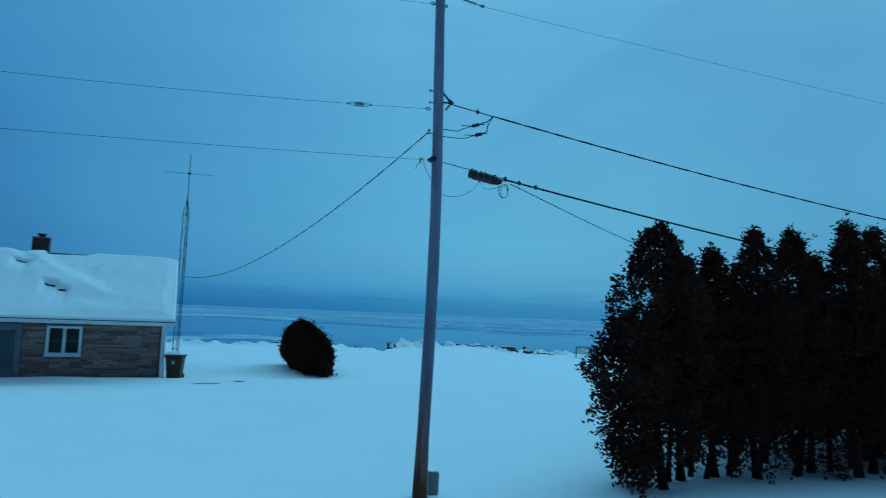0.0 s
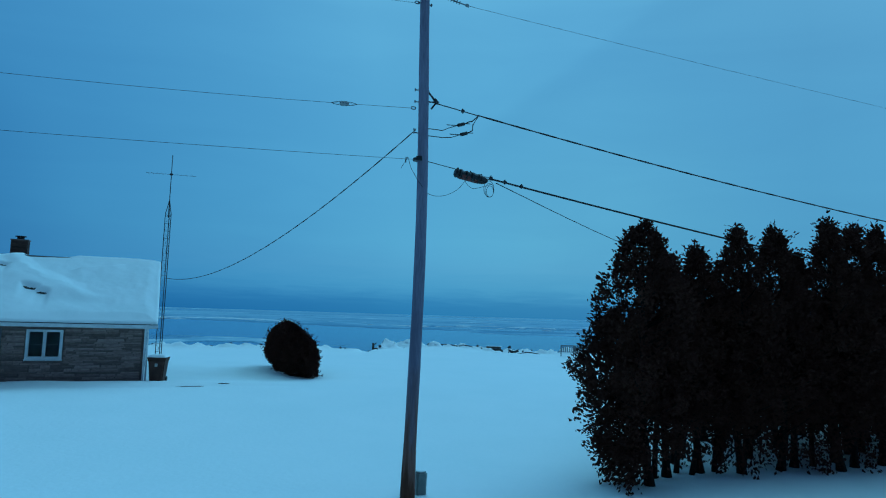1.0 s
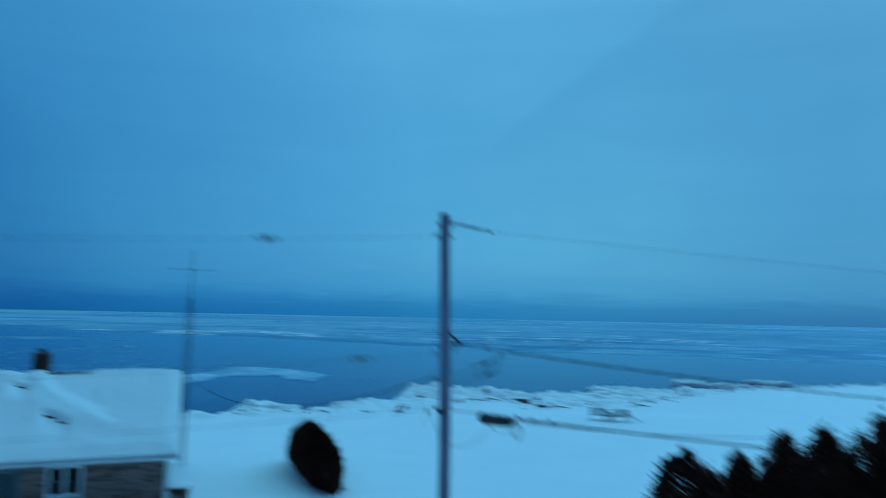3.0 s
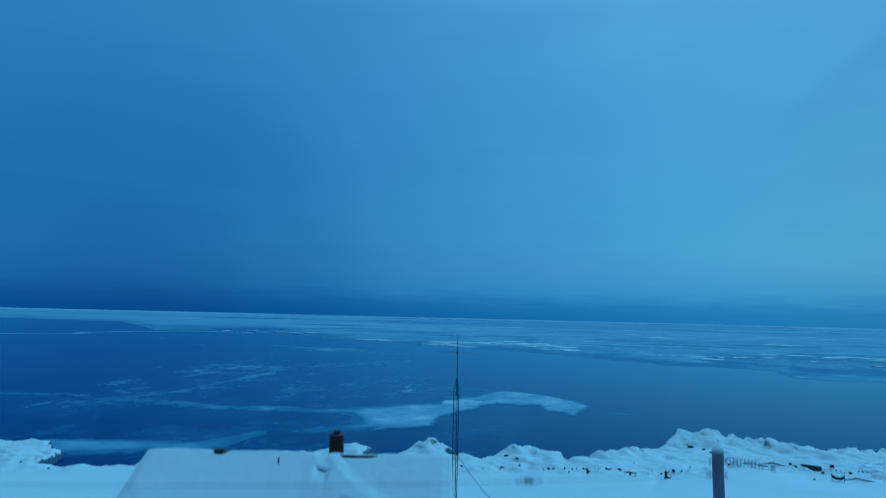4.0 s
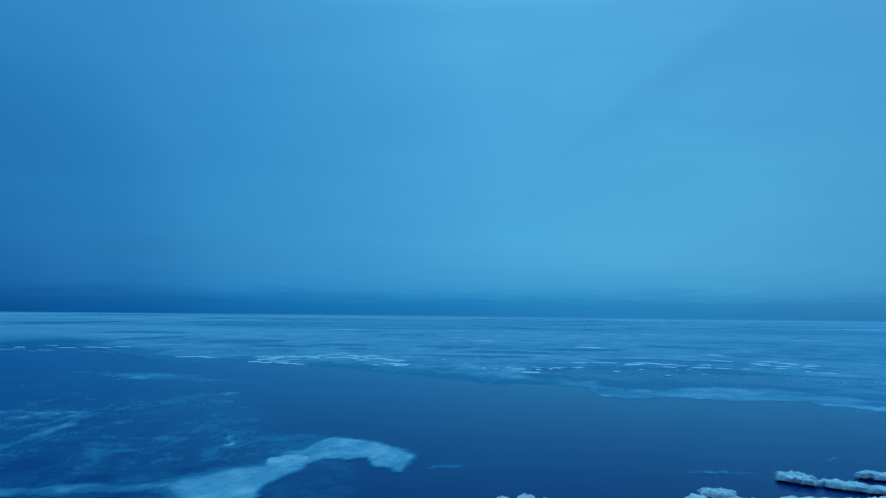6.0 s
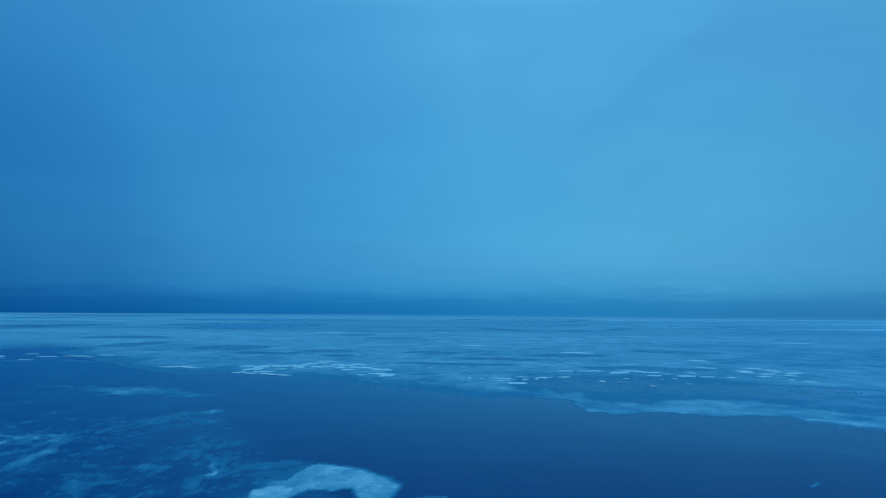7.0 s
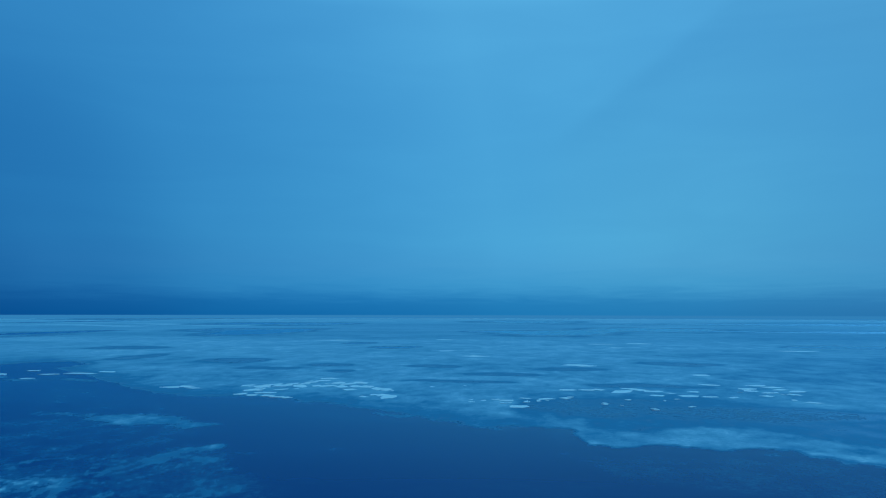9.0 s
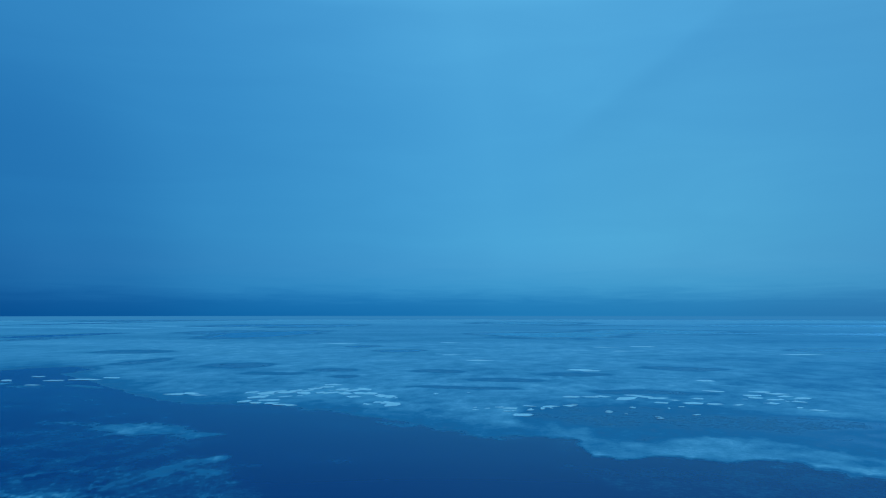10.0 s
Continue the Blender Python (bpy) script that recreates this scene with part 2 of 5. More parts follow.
def lake_material():
    """Dark new ice and open water, slush and pale ice, by how much ice lies there."""
    m = bpy.data.materials.new("lake_ice_and_water")
    m.use_nodes = True
    t = m.node_tree
    b = t.nodes["Principled BSDF"]
    cover = t.nodes.new("ShaderNodeAttribute")
    cover.attribute_name = "ice"
    ice = cover.outputs["Fac"]
    where = t.nodes.new("ShaderNodeNewGeometry").outputs["Position"]
    n1 = noise_tex(t, stretched(t, where, (.09, .09, 1)), 1.0, 7.0, .62, .5)
    n2 = noise_tex(t, stretched(t, where, (.6, .6, 1)), 1.0, 5.0, .6, .3)
    n3 = noise_tex(t, stretched(t, where, (2.2, 1.2, 1)), 1.0, 6.0, .7, .4)
    rag = calc(t, "ADD", calc(t, "MULTIPLY_ADD", n1, 1.1, -.55), calc(t, "ADD", calc(t, "MULTIPLY_ADD", n2, .8, -.4), calc(t, "MULTIPLY_ADD", n3, .6, -.3)))
    weight = ramp(t, ice, [(.0, (0, 0, 0)), (.12, (.3, .3, .3)), (.3, (.45, .45, .45)), (.5, (.28, .28, .28)), (.62, (.22, .22, .22)), (.8, (.5, .5, .5))], "LINEAR")
    amount = calc(t, "ADD", ice, calc(t, "MULTIPLY", rag, weight))
    colour = ramp(t, amount, [(.0, (.003, .022, .145)), (.1, (.005, .03, .155)), (.34, (.045, .165, .3)), (.52, (.085, .262, .415)), (.74, (.3, .51, .63)), (1.0, (.78, .85, .88))], "LINEAR")
    link(t, colour, b.inputs["Base Color"])
    rough = ramp(t, amount, [(.2, (.14, .14, .14)), (.5, (.6, .6, .6)), (1.0, (.8, .8, .8))])
    link(t, rough, b.inputs["Roughness"])
    b.inputs["Specular IOR Level"].default_value = .0
    bn = t.nodes.new("ShaderNodeBump")
    bn.inputs["Strength"].default_value, bn.inputs["Distance"].default_value = .35, .12
    link(t, calc(t, "MULTIPLY", rag, weight), bn.inputs["Height"])
    link(t, bn.outputs[0], b.inputs["Normal"])
    # sky mirrored in the bare dark ice and water
    gloss = t.nodes.new("ShaderNodeBsdfGlossy")
    gloss.inputs["Color"].default_value = (.66, .89, 1.0, 1)
    link(t, rough, gloss.inputs["Roughness"])
    fres = t.nodes.new("ShaderNodeFresnel")
    fres.inputs["IOR"].default_value = 1.165
    link(t, bn.outputs[0], gloss.inputs["Normal"])
    bare = ramp(t, amount, [(.15, (1, 1, 1)), (.5, (.12, .12, .12))])
    both = t.nodes.new("ShaderNodeMixShader")
    link(t, calc(t, "MULTIPLY", fres.outputs[0], bare), both.inputs[0])
    link(t, b.outputs[0], both.inputs[1])
    link(t, gloss.outputs[0], both.inputs[2])
    link(t, both.outputs[0], t.nodes["Material Output"].inputs["Surface"])
    return m


LAKE_MAT = lake_material()


# ---- building helpers ----
def box(bm, x0, x1, y0, y1, z0, z1, m=None, cut=0.0):
    """A box, its upright edges cut by so much."""
    c = cut
    ring = [(x0 + c, y0), (x1 - c, y0), (x1, y0 + c), (x1, y1 - c), (x1 - c, y1), (x0 + c, y1), (x0, y1 - c), (x0, y0 + c)] if c else [(x0, y0), (x1, y0), (x1, y1), (x0, y1)]
    m = m or Matrix()
    low = [bm.verts.new(m @ Vector((x, y, z0))) for x, y in ring]
    top = [bm.verts.new(m @ Vector((x, y, z1))) for x, y in ring]
    k = len(ring)
    bm.faces.new(low[::-1])
    bm.faces.new(top)
    for i in range(k):
        bm.faces.new((low[i], low[(i + 1) % k], top[(i + 1) % k], top[i]))


def tube(bm, points, radius, sides=6, caps=True):
    """A round tube along points; radius one number or one for each point."""
    points = [Vector(p) for p in points]
    rings = []
    for i, p in enumerate(points):
        r = float(radius[i] if isinstance(radius, (list, tuple)) else radius)
        along = (points[min(i + 1, len(points) - 1)] - points[max(i - 1, 0)]).normalized()
        a = along.orthogonal() if abs(along.z) > .9 else along.cross(Vector((0, 0, 1)))
        a.normalize()
        b = along.cross(a)
        rings.append([bm.verts.new(p + r * (math.cos(2 * math.pi * k / sides) * a + math.sin(2 * math.pi * k / sides) * b)) for k in range(sides)])
    for low, top in zip(rings, rings[1:]):
        for k in range(sides):
            f = bm.faces.new((low[k], low[(k + 1) % sides], top[(k + 1) % sides], top[k]))
            f.smooth = True
    if caps:
        bm.faces.new(rings[0][::-1])
        bm.faces.new(rings[-1])


def part(name, bm, material, parent=None, label="", m=None):
    """Links a bmesh (or a mesh) as one mesh object, under a thing or a part."""
    if isinstance(bm, bmesh.types.BMesh):
        me = bpy.data.meshes.new(name)
        bmesh.ops.recalc_face_normals(bm, faces=bm.faces)
        bm.to_mesh(me)
        bm.free()
    else:
        me = bm
    if not me.materials:
        me.materials.append(material)
    ob = new(name, me)
    if parent:
        ob.parent = parent
    if m:
        ob.matrix_basis = m
    return tagged(ob, label)


def thing(name, m, label, category, group="", kind=""):
    ob = new(name)
    ob.empty_display_size = .3
    ob.matrix_basis = m
    return tagged(ob, label, category, group, kind)


def sheet(name, verts, quads, material, smooth=True):
    me = bpy.data.meshes.new(name)
    me.vertices.add(len(verts))
    me.vertices.foreach_set("co", np.asarray(verts, np.float32).ravel())
    quads = np.asarray(quads, np.int32)
    me.loops.add(quads.size)
    me.loops.foreach_set("vertex_index", quads.ravel())
    me.polygons.add(len(quads))
    me.polygons.foreach_set("loop_start", np.arange(0, quads.size, quads.shape[1], dtype=np.int32))
    me.polygons.foreach_set("use_smooth", np.full(len(quads), smooth))
    me.update(calc_edges=True)
    me.materials.append(material)
    return me


def grid_quads(rows, cols):
    i = np.arange(rows * cols).reshape(rows, cols)
    return np.stack([i[:-1, :-1], i[:-1, 1:], i[1:, 1:], i[1:, :-1]], -1).reshape(-1, 4)


def lattice(ix, iy, seed):
    n = (ix.astype(np.int64) * 374761393 + iy.astype(np.int64) * 668265263 + seed * 974634777) & 0xffffffff
    n = ((n ^ (n >> 13)) * 1274126177) & 0xffffffff
    n = ((n ^ (n >> 16)) * 2246822519) & 0xffffffff
    return ((n ^ (n >> 15)) & 0xffffff) / float(0xffffff)


def value_noise(x, y, seed=0):
    x, y = np.asarray(x, float), np.asarray(y, float)
    ix, iy = np.floor(x), np.floor(y)
    fx, fy = x - ix, y - iy
    fx, fy = fx * fx * (3 - 2 * fx), fy * fy * (3 - 2 * fy)
    a, b = lattice(ix, iy, seed), lattice(ix + 1, iy, seed)
    c, d = lattice(ix, iy + 1, seed), lattice(ix + 1, iy + 1, seed)
    return (a * (1 - fx) + b * fx) * (1 - fy) + (c * (1 - fx) + d * fx) * fy


def fbm(x, y, octaves=4, seed=0):
    """Noise about 0, within about -1 to 1."""
    total, size = 0, 1.0
    for k in range(octaves):
        total = total + size * (2 * value_noise(x * 2 ** k + 17.3 * k, y * 2 ** k - 9.1 * k, seed + k) - 1)
        size *= .5
    return total / 1.4


def step(a, b, v):
    s = np.clip((v - a) / (b - a), 0, 1)
    return s * s * (3 - 2 * s)


def at_line(x, table):
    return np.interp(x, [p[0] for p in table], [p[1] for p in table])


# ---- the ground ----
HOUSE_TURN = radians(22.5)
HOUSE_AT = (-11.46, 29.32)
SHORE = [(-400, -80), (-110, 30), (-82, 43), (-71, 49.5), (-65, 50.5), (-59, 47.5), (-56, 42.5), (-52.5, 39.5), (-49.5, 42.5), (-48.5, 49), (-39, 58), (-37, 62), (-35.5, 64), (-34.2, 63.5), (-33.2, 61), (-31.6, 61), (-30.6, 65), (-29, 68), (-25, 66), (-23, 65), (-19, 71.5),
         (-15, 70), (-9, 78), (-5.5, 87), (4, 88), (9, 87.5), (20, 96), (30, 97), (45, 101), (60, 107), (85, 121), (150, 145), (700, 340)]
CREST = [(-400, -100), (-80, 26), (-55, 33), (-40, 43), (-20, 53), (-5, 59), (4, 68.5), (9, 69.5), (14, 68), (25, 78), (40, 86), (80, 104), (700, 300)]
HEAPS = [(-4.5, 86.5, 1.3, 5, 3.0), (-20, 69.5, .8, 2.6, 2), (-28.8, 65.8, 1.0, 1.8, 1.8), (-35.6, 61.8, .7, 1.6, 1.6), (2, 87, .8, 5, 2.5), (10, 86, .55, 4, 2), (21.5, 97, .85, 3, 2.5),
         (30, 95, .5, 4, 2), (43, 98.5, .6, 4, 2), (-62, 44, .3, 4, 2), (58, 109, .6, 5, 2)]


def ground_height(x, y):
    x, y = np.asarray(x, float), np.asarray(y, float)
    wob = 1.6 * fbm(x * .22, y * .22, 4, 31) + 1.0 * fbm(x * .6, y * .6, 3, 37)
    from_shore = y - (at_line(x, SHORE) + wob)
    from_crest = y - (at_line(x, CREST) + .8 * fbm(x * .3, y * .3, 3, 41))
    c, s = math.cos(HOUSE_TURN), math.sin(HOUSE_TURN)
    hx, hy = (x - HOUSE_AT[0]) * c + (y - HOUSE_AT[1]) * s, -(x - HOUSE_AT[0]) * s + (y - HOUSE_AT[1]) * c
    away = np.hypot(np.maximum(np.maximum(-15 - hx, hx), 0), np.maximum(np.maximum(-hy, hy - 9.6), 0))
    off_road = y * math.cos(radians(20)) - x * math.sin(radians(20))
    land = .03 + .47 * step(16.5, 29, off_road) + .03 * (1 - step(.2, 1.6, away)) + .06 * fbm(x * .12, y * .12, 3, 3) + .016 * fbm(x * .7, y * .7, 3, 5)
    land = land + .1 * np.exp(-(from_crest / 2.5) ** 2) + .5 * np.maximum(fbm(x * .9, y * .7, 4, 47) - .02, 0) * np.exp(-((from_crest - .8) / 1.5) ** 2)
    # broken teeth of frozen spray along the crest
    tooth = fbm(x * 1.5, y * 1.3, 3, 53)
    land = land + (.5 * np.maximum(tooth, 0) - .12 * step(.0, -.3, tooth)) * np.exp(-((from_crest - .5) / .9) ** 2) * step(-34, -26, x) * (1 - .9 * step(-11.5, -10, x) * step(-4.8, -5.6, x))
    land = land - .4 * np.exp(-((x + 5.6) / .42) ** 2 - (from_crest / 3) ** 2)
    # the lawn dips before the bank, east of the pole
    land = land - .48 * step(59, 67, y) * step(2, 6.5, x) * step(34, 22, x)
    # low drift along the house front
    bank = hy + 1.3 - .8 * step(-1, -5, hx) + .3 * fbm(hx * .4, hx * 0 + 3, 3, 43)
    land = land + .11 * np.exp(-(np.where(bank < 0, bank / .25, bank / 1.2)) ** 2) * step(-20, -16, hx) * step(8, 2, hx) * (1 + .5 * fbm(hx * .5, hy * .5, 3, 45))
    # shore ice: pressed blocks, crevices and hummocks
    block = fbm(x * .75 + .15 * y, y * .85, 5, 24)
    hummock = .13 * np.tanh(4 * (block - .12)) * (.55 + .6 * np.abs(fbm(x * .2, y * .2, 3, 26)))
    crack = np.exp(-(fbm(x * .42 + .25 * y, y * .5 - .1 * x, 4, 27) / .07) ** 2) * step(-.15, .35, fbm(x * .15, y * .18, 3, 28))
    fine = .09 * np.abs(fbm(x * 1.9, y * 1.9, 3, 29))
    shelf = -1.08 + hummock - .5 * crack + fine + .22 * fbm(x * .35, y * .35, 4, 11) + .16 * (.5 - np.abs(fbm(x * .55, y * .7, 3, 15))) + .35 * np.maximum(fbm(x * .16, y * .2, 3, 13), 0) + .3 * (np.abs(fbm(x * .36 + .2 * y, y * .45, 4, 19)) - .38)
    for hx0, hy0, high, wx, wy in HEAPS:
        shelf = shelf + high * np.exp(-((x - hx0) / wx) ** 2 - ((y - hy0) / wy) ** 2) * (.55 + .8 * np.abs(fbm(x * .5, y * .5, 5, 17)) + .3 * hummock)
    z = land + (shelf - land) * step(0, 9, from_crest)
    z = z + .36 * np.exp(-((from_shore + 2.0) / 1.6) ** 2) * (.6 + fbm(x * .5, y * .5, 5, 23)) * step(-4, 4, from_crest)
    return z + (-4.2 - z) * step(-.6, 1.2, from_shore)


def spaced(lo, hi, fine, far_lo, far_hi):
    mid = list(np.arange(lo, hi, fine))
    out, d, v = [], fine, hi
    while v < far_hi:
        out.append(v)
        d *= 1.25
        v += d
    low, d, v = [], fine, lo
    while v > far_lo:
        d *= 1.25
        v -= d
        low.append(v)
    return np.array(low[::-1] + mid + out + [far_hi])


gx = spaced(-72, 62, .27, -2500, 2500)
gy = np.concatenate([spaced(8, 41, .3, -2500, 41)[:-1], spaced(41, 113, .23, 40.9, 700)[1:]])
X, Y = np.meshgrid(gx, gy)
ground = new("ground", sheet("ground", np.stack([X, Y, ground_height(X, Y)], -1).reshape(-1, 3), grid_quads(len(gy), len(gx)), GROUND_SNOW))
tagged(ground, "snow-covered lawn falling to a ridged icy shore", "ground", kind="structure")


def ground_at(x, y):
    return float(ground_height(np.array([x]), np.array([y]))[0])


# ---- the lake ----
EDGE = [(-105, 700), (-70, 850), (-56, 930), (-52, 870), (-48.5, 810), (-47.3, 640), (-46, 500), (-43, 500), (-41, 550), (-37.5, 550), (-36.1, 500), (-33.8, 421), (-31.8, 381), (-29.8, 351), (-27.9, 332), (-24.2, 330), (-20.7, 315), (-18.4, 300), (-15.6, 286), (-12.3, 269), (-9, 256), (-5.7, 243),
        (-3.3, 236), (-.1, 236), (2.2, 240), (3.6, 229), (4.5, 209), (6.7, 205), (11, 217), (15.1, 218), (19, 217), (20.8, 214), (22.5, 212), (26, 214), (40, 208), (75, 210)]
# pale ice: points of each drift, its half width, how pale, how ragged
DRIFTS = [([(-112, 78), (-103, 82), (-92, 82.5)], 1.6, .3, .8), ([(-92, 82.5), (-91, 93), (-94, 107), (-97, 118), (-100, 133), (-105, 144)], 1.8, .5, .7),
          ([(-104, 141), (-109, 151), (-110, 156)], 2.2, .38, .9), ([(-110, 156), (-105, 160), (-101, 177), (-94, 190)], 2.2, .44, .9), ([(-97, 186), (-92.5, 192)], 4.0, .72, .5),
          ([(-86, 176), (-97, 177), (-99, 164), (-104, 157)], 2.6, .42, .9), ([(-122, 172), (-132, 170), (-134, 163), (-126, 155), (-118, 151)], 1.3, .28, .9),
          ([(-92, 82.5), (-84, 84), (-71, 84.5), (-62, 88), (-52, 92)], 2.2, .6, .6), ([(-56, 120), (-53, 127), (-47, 131)], 2.4, .42, .9),
          ([(-190, 245), (-165, 243), (-150, 248)], 4, .26, .8), ([(-60, 262), (-31, 249), (-12, 236)], 2.5, .4, .8),
          ([(22.5, 115), (29, 117)], .45, .6, .5), ([(-17, 108), (-14, 111)], 1.2, .34, .9), ([(48, 128), (51, 129.5)], .9, .42, .8), ([(30, 116), (33.5, 115)], 1.2, .26, .9)]
FAR_DRIFTS = [([(-345, 232), (-330, 262), (-346, 285), (-342, 322), (-322, 374)], 5, .72, .7), ([(-303, 362), (-276, 372), (-250, 362)], 4, .46, .9), ([(-182, 322), (-165, 318), (-150, 316)], 6, .5, .8),
              ([(-1594, 1849), (-1520, 1996), (-1141, 1801)], 120, .8, .5), ([(-1233, 2104), (-937, 1900), (-870, 2010)], 70, .82, .4), ([(-1300, 3600), (0, 3900), (1400, 3600)], 150, .75, .5), ([(-337, 930), (-276, 920), (-175, 824)], 13, .72, .9),
              ([(-101, 705), (-63, 622), (-39, 618)], 7, .74, .9), ([(237, 784), (276, 748), (320, 684)], 9, .72, .9), ([(97, 453), (114, 418), (178, 384)], 3, .7, 1.0), ([(108, 290), (129, 279)], 2.5, .6, 1.0), ([(-260, 560), (-200, 640)], 9, .68, 1.0)]
# a cape of packed drift ice that hooks into the open water
CAPE = [(-49, 73), (-47, 81), (-52, 88), (-53, 94), (-50, 102), (-45, 107), (-47, 121), (-45, 130), (-41, 131), (-31, 127), (-26, 124), (-22, 119), (-22, 112), (-22, 105),
        (-24, 106), (-28, 109), (-30, 114), (-33, 112), (-37, 111), (-38, 102), (-39, 94), (-37, 85), (-39, 80), (-43, 77)]
ISLE = [(-164, 236), (-157, 251), (-143, 249), (-130, 241), (-121, 234), (-111, 231), (-117, 217), (-122, 222), (-128, 228), (-149, 227)]
SHORE_BAND = [(-80, 40), (-70, 50), (-69.5, 54), (-66, 56.5), (-60, 58.5), (-55, 62), (-53, 70), (-51, 69), (-51, 60), (-53, 56), (-58, 52.5), (-63, 49.5), (-69, 44)]
# darker places in the slush
LENSES = [(-928, 1216, 61, 188, .1), (-839, 1049, 34, 103, .2), (-1922, 2698, 91, 504, .05), (-2375, 4404, 548, 1149, .15), (-1016, 2329, 182, 296, .1), (-556, 1364, 95, 280, 0), (-702, 1485, 111, 155, .15), (-748, 2287, 152, 332, .15),
          (-29, 3097, 287, 440, .1), (44, 1389, 140, 210, .05), (277, 1650, 183, 224, .1), (-85, 1445, 73, 72, .15), (349, 836, 80, 38, 0), (900, 2500, 900, 160, .15), (700, 1500, 300, 100, .2)]
HOLLOWS = [(-218, 856, 24, 27, .1), (-154, 760, 25, 27, .05), (-240, 533, 29, 27, .25), (-183, 463, 29, 14, .3), (-148, 497, 15, 15, .25), (-74, 493, 21, 14, .28), (-22, 439, 26, 13, .28), (-39, 389, 36, 8, .25), (27, 485, 24, 16, .3),
           (-347, 568, 17, 41, .3), (-449, 712, 43, 41, .32), (-364, 458, 30, 47, 0), (112, 545, 37, 18, .3), (55, 382, 32, 10, .28), (-6, 239, 9, 5, .05), (30, 296, 36, 34, .3), (90, 285, 50, 20, .3), (-129, 447, 12, 12, .3)]


def segment_gap(x, y, points):
    best = np.full(x.shape, 1e9)
    for (ax, ay), (bx, by) in zip(points, points[1:]):
        dx, dy = bx - ax, by - ay
        k = np.clip(((x - ax) * dx + (y - ay) * dy) / (dx * dx + dy * dy), 0, 1)
        best = np.minimum(best, np.hypot(x - ax - k * dx, y - ay - k * dy))
    return best


def inside_of(x, y, ring):
    odd = np.zeros(x.shape, bool)
    for (ax, ay), (bx, by) in zip(ring, ring[1:] + ring[:1]):
        odd ^= ((ay > y) != (by > y)) & (x < (bx - ax) * (y - ay) / (by - ay + 1e-9) + ax)
    return odd


def pool_depth(x, y, ring):
    """Metres inside a closed line, negative outside."""
    return segment_gap(x, y, ring + ring[:1]) * np.where(inside_of(x, y, ring), 1, -1)


def ice_cover(x, y):
    far = np.hypot(x, y - 1.6)
    turn = np.degrees(np.arctan2(x, y - 1.6))
    k = far / 220
    wx = x + 2.0 * k * fbm(x * .06 / k, y * .06 / k, 4, 51) + .9 * fbm(x * .25, y * .25, 3, 53)
    wy = y + 3.0 * k * fbm(x * .06 / k, y * .06 / k, 4, 57) + 1.2 * fbm(x * .25, y * .25, 3, 59)
    edge = at_line(turn, EDGE)
    past = (far + 7 * fbm(x * .03, y * .03, 5, 61) + 7 * fbm(x * .11, y * .11, 4, 67) - edge) / edge
    patchy = fbm(x * .012, y * .02, 5, 71)
    wide = fbm(x * .0025, y * .004, 4, 73)
    streaky = fbm(x * .0009, y * .0045, 4, 74)
    fleck = fbm(x * .06, y * .035, 5, 77)
    crumb = fbm(x * .19, y * .1, 4, 70)
    # closed slush, mottled, with streaks towards the horizon, paler beyond 1500 m
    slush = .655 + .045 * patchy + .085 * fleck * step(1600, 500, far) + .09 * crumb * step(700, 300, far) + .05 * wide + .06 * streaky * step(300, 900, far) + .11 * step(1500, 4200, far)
    # east of the bend a darker thin field lies behind the packed rim
    # slush past 9 degrees, and the rim below, also dimmed as lens falloff
    slush = slush - .05 * step(9, 20, turn) - .17 * step(.1, .16, past) * (1 - step(.36, .62, past + .1 * patchy)) * step(3, 6, turn)
    slush = slush - .1 * step(.02, .11, past) * (1 - step(.3, .5, past)) * step(-3, 0, turn) * step(6, 3, turn)
    # west of it the field thins out softly towards the water
    slush = slush - (.24 + .1 * fleck) * step(.2, .0, past) * step(3, -3, turn) * step(-23, -18, turn)
    slush = slush - .1 * step(.5, .0, past) * step(-20, -26, turn) - .15 * step(.25, .0, past) * step(-23, -27, turn) * step(-46, -39, turn)
    cover = slush * step(-.018, .02, past)
    # skin of new ice between the open water and the slush
    skin = step(-5, 4, y - np.interp(x, [0, 7, 15, 21, 35, 48, 65, 90], [200, 190, 181, 172, 164, 158, 157, 150]) + 4 * fbm(x * .06, y * .06, 4, 75)) * step(-2, 3, turn)
    cover = np.maximum(cover, .13 * skin * (1 + .5 * patchy))
    # faint frost bands on the bare ice
    cover = np.maximum(cover, (.12 + .12 * step(-40, -80, x)) * np.clip(fbm(x * .03, y * .06, 5, 76) - .05, 0, 1))
    film = step(-13, -18, turn) * step(-54, -44, turn) * step(.0, -.12, past) * step(58, 80, far) * step(8, -12, x + 86 - (191 - y) * .77)
    cover = np.maximum(cover, film * np.clip(.15 + .1 * fbm(x * .05, y * .05, 5, 96) + .1 * fbm(x * .22, y * .16, 4, 97), 0, 1))
    # pale rim where the slush is packed against the open water
    rim = step(-.02, .012, past) * step(.17, .05, past + .05 * patchy + .03 * crumb) * step(3.2, 4.6, turn)
    cover = np.maximum(cover, rim * (.62 - .05 * step(12, 24, turn) + .18 * fbm(x * .13, y * .08, 5, 79) + .1 * step(.06, .0, past)))
    # broken wisps off the western shore: thin crests, dabs and veils
    zone = step(1.0, .7, np.hypot((x + 84) / 50, (y - 142) / 72) + .14 * fbm(x * .04, y * .04, 4, 78)) * step(.02, -.05, past)
    zone = np.maximum(zone, .6 * step(1.0, .6, np.hypot((x + 84) / 52, (y - 66) / 24)))
    zone = zone * step(4, -6, x + 93 - (191 - y) * .77)
    sx, sy = wx + 7 * fbm(x * .05, y * .05, 3, 80), wy + 9 * fbm(x * .05, y * .05, 3, 82)
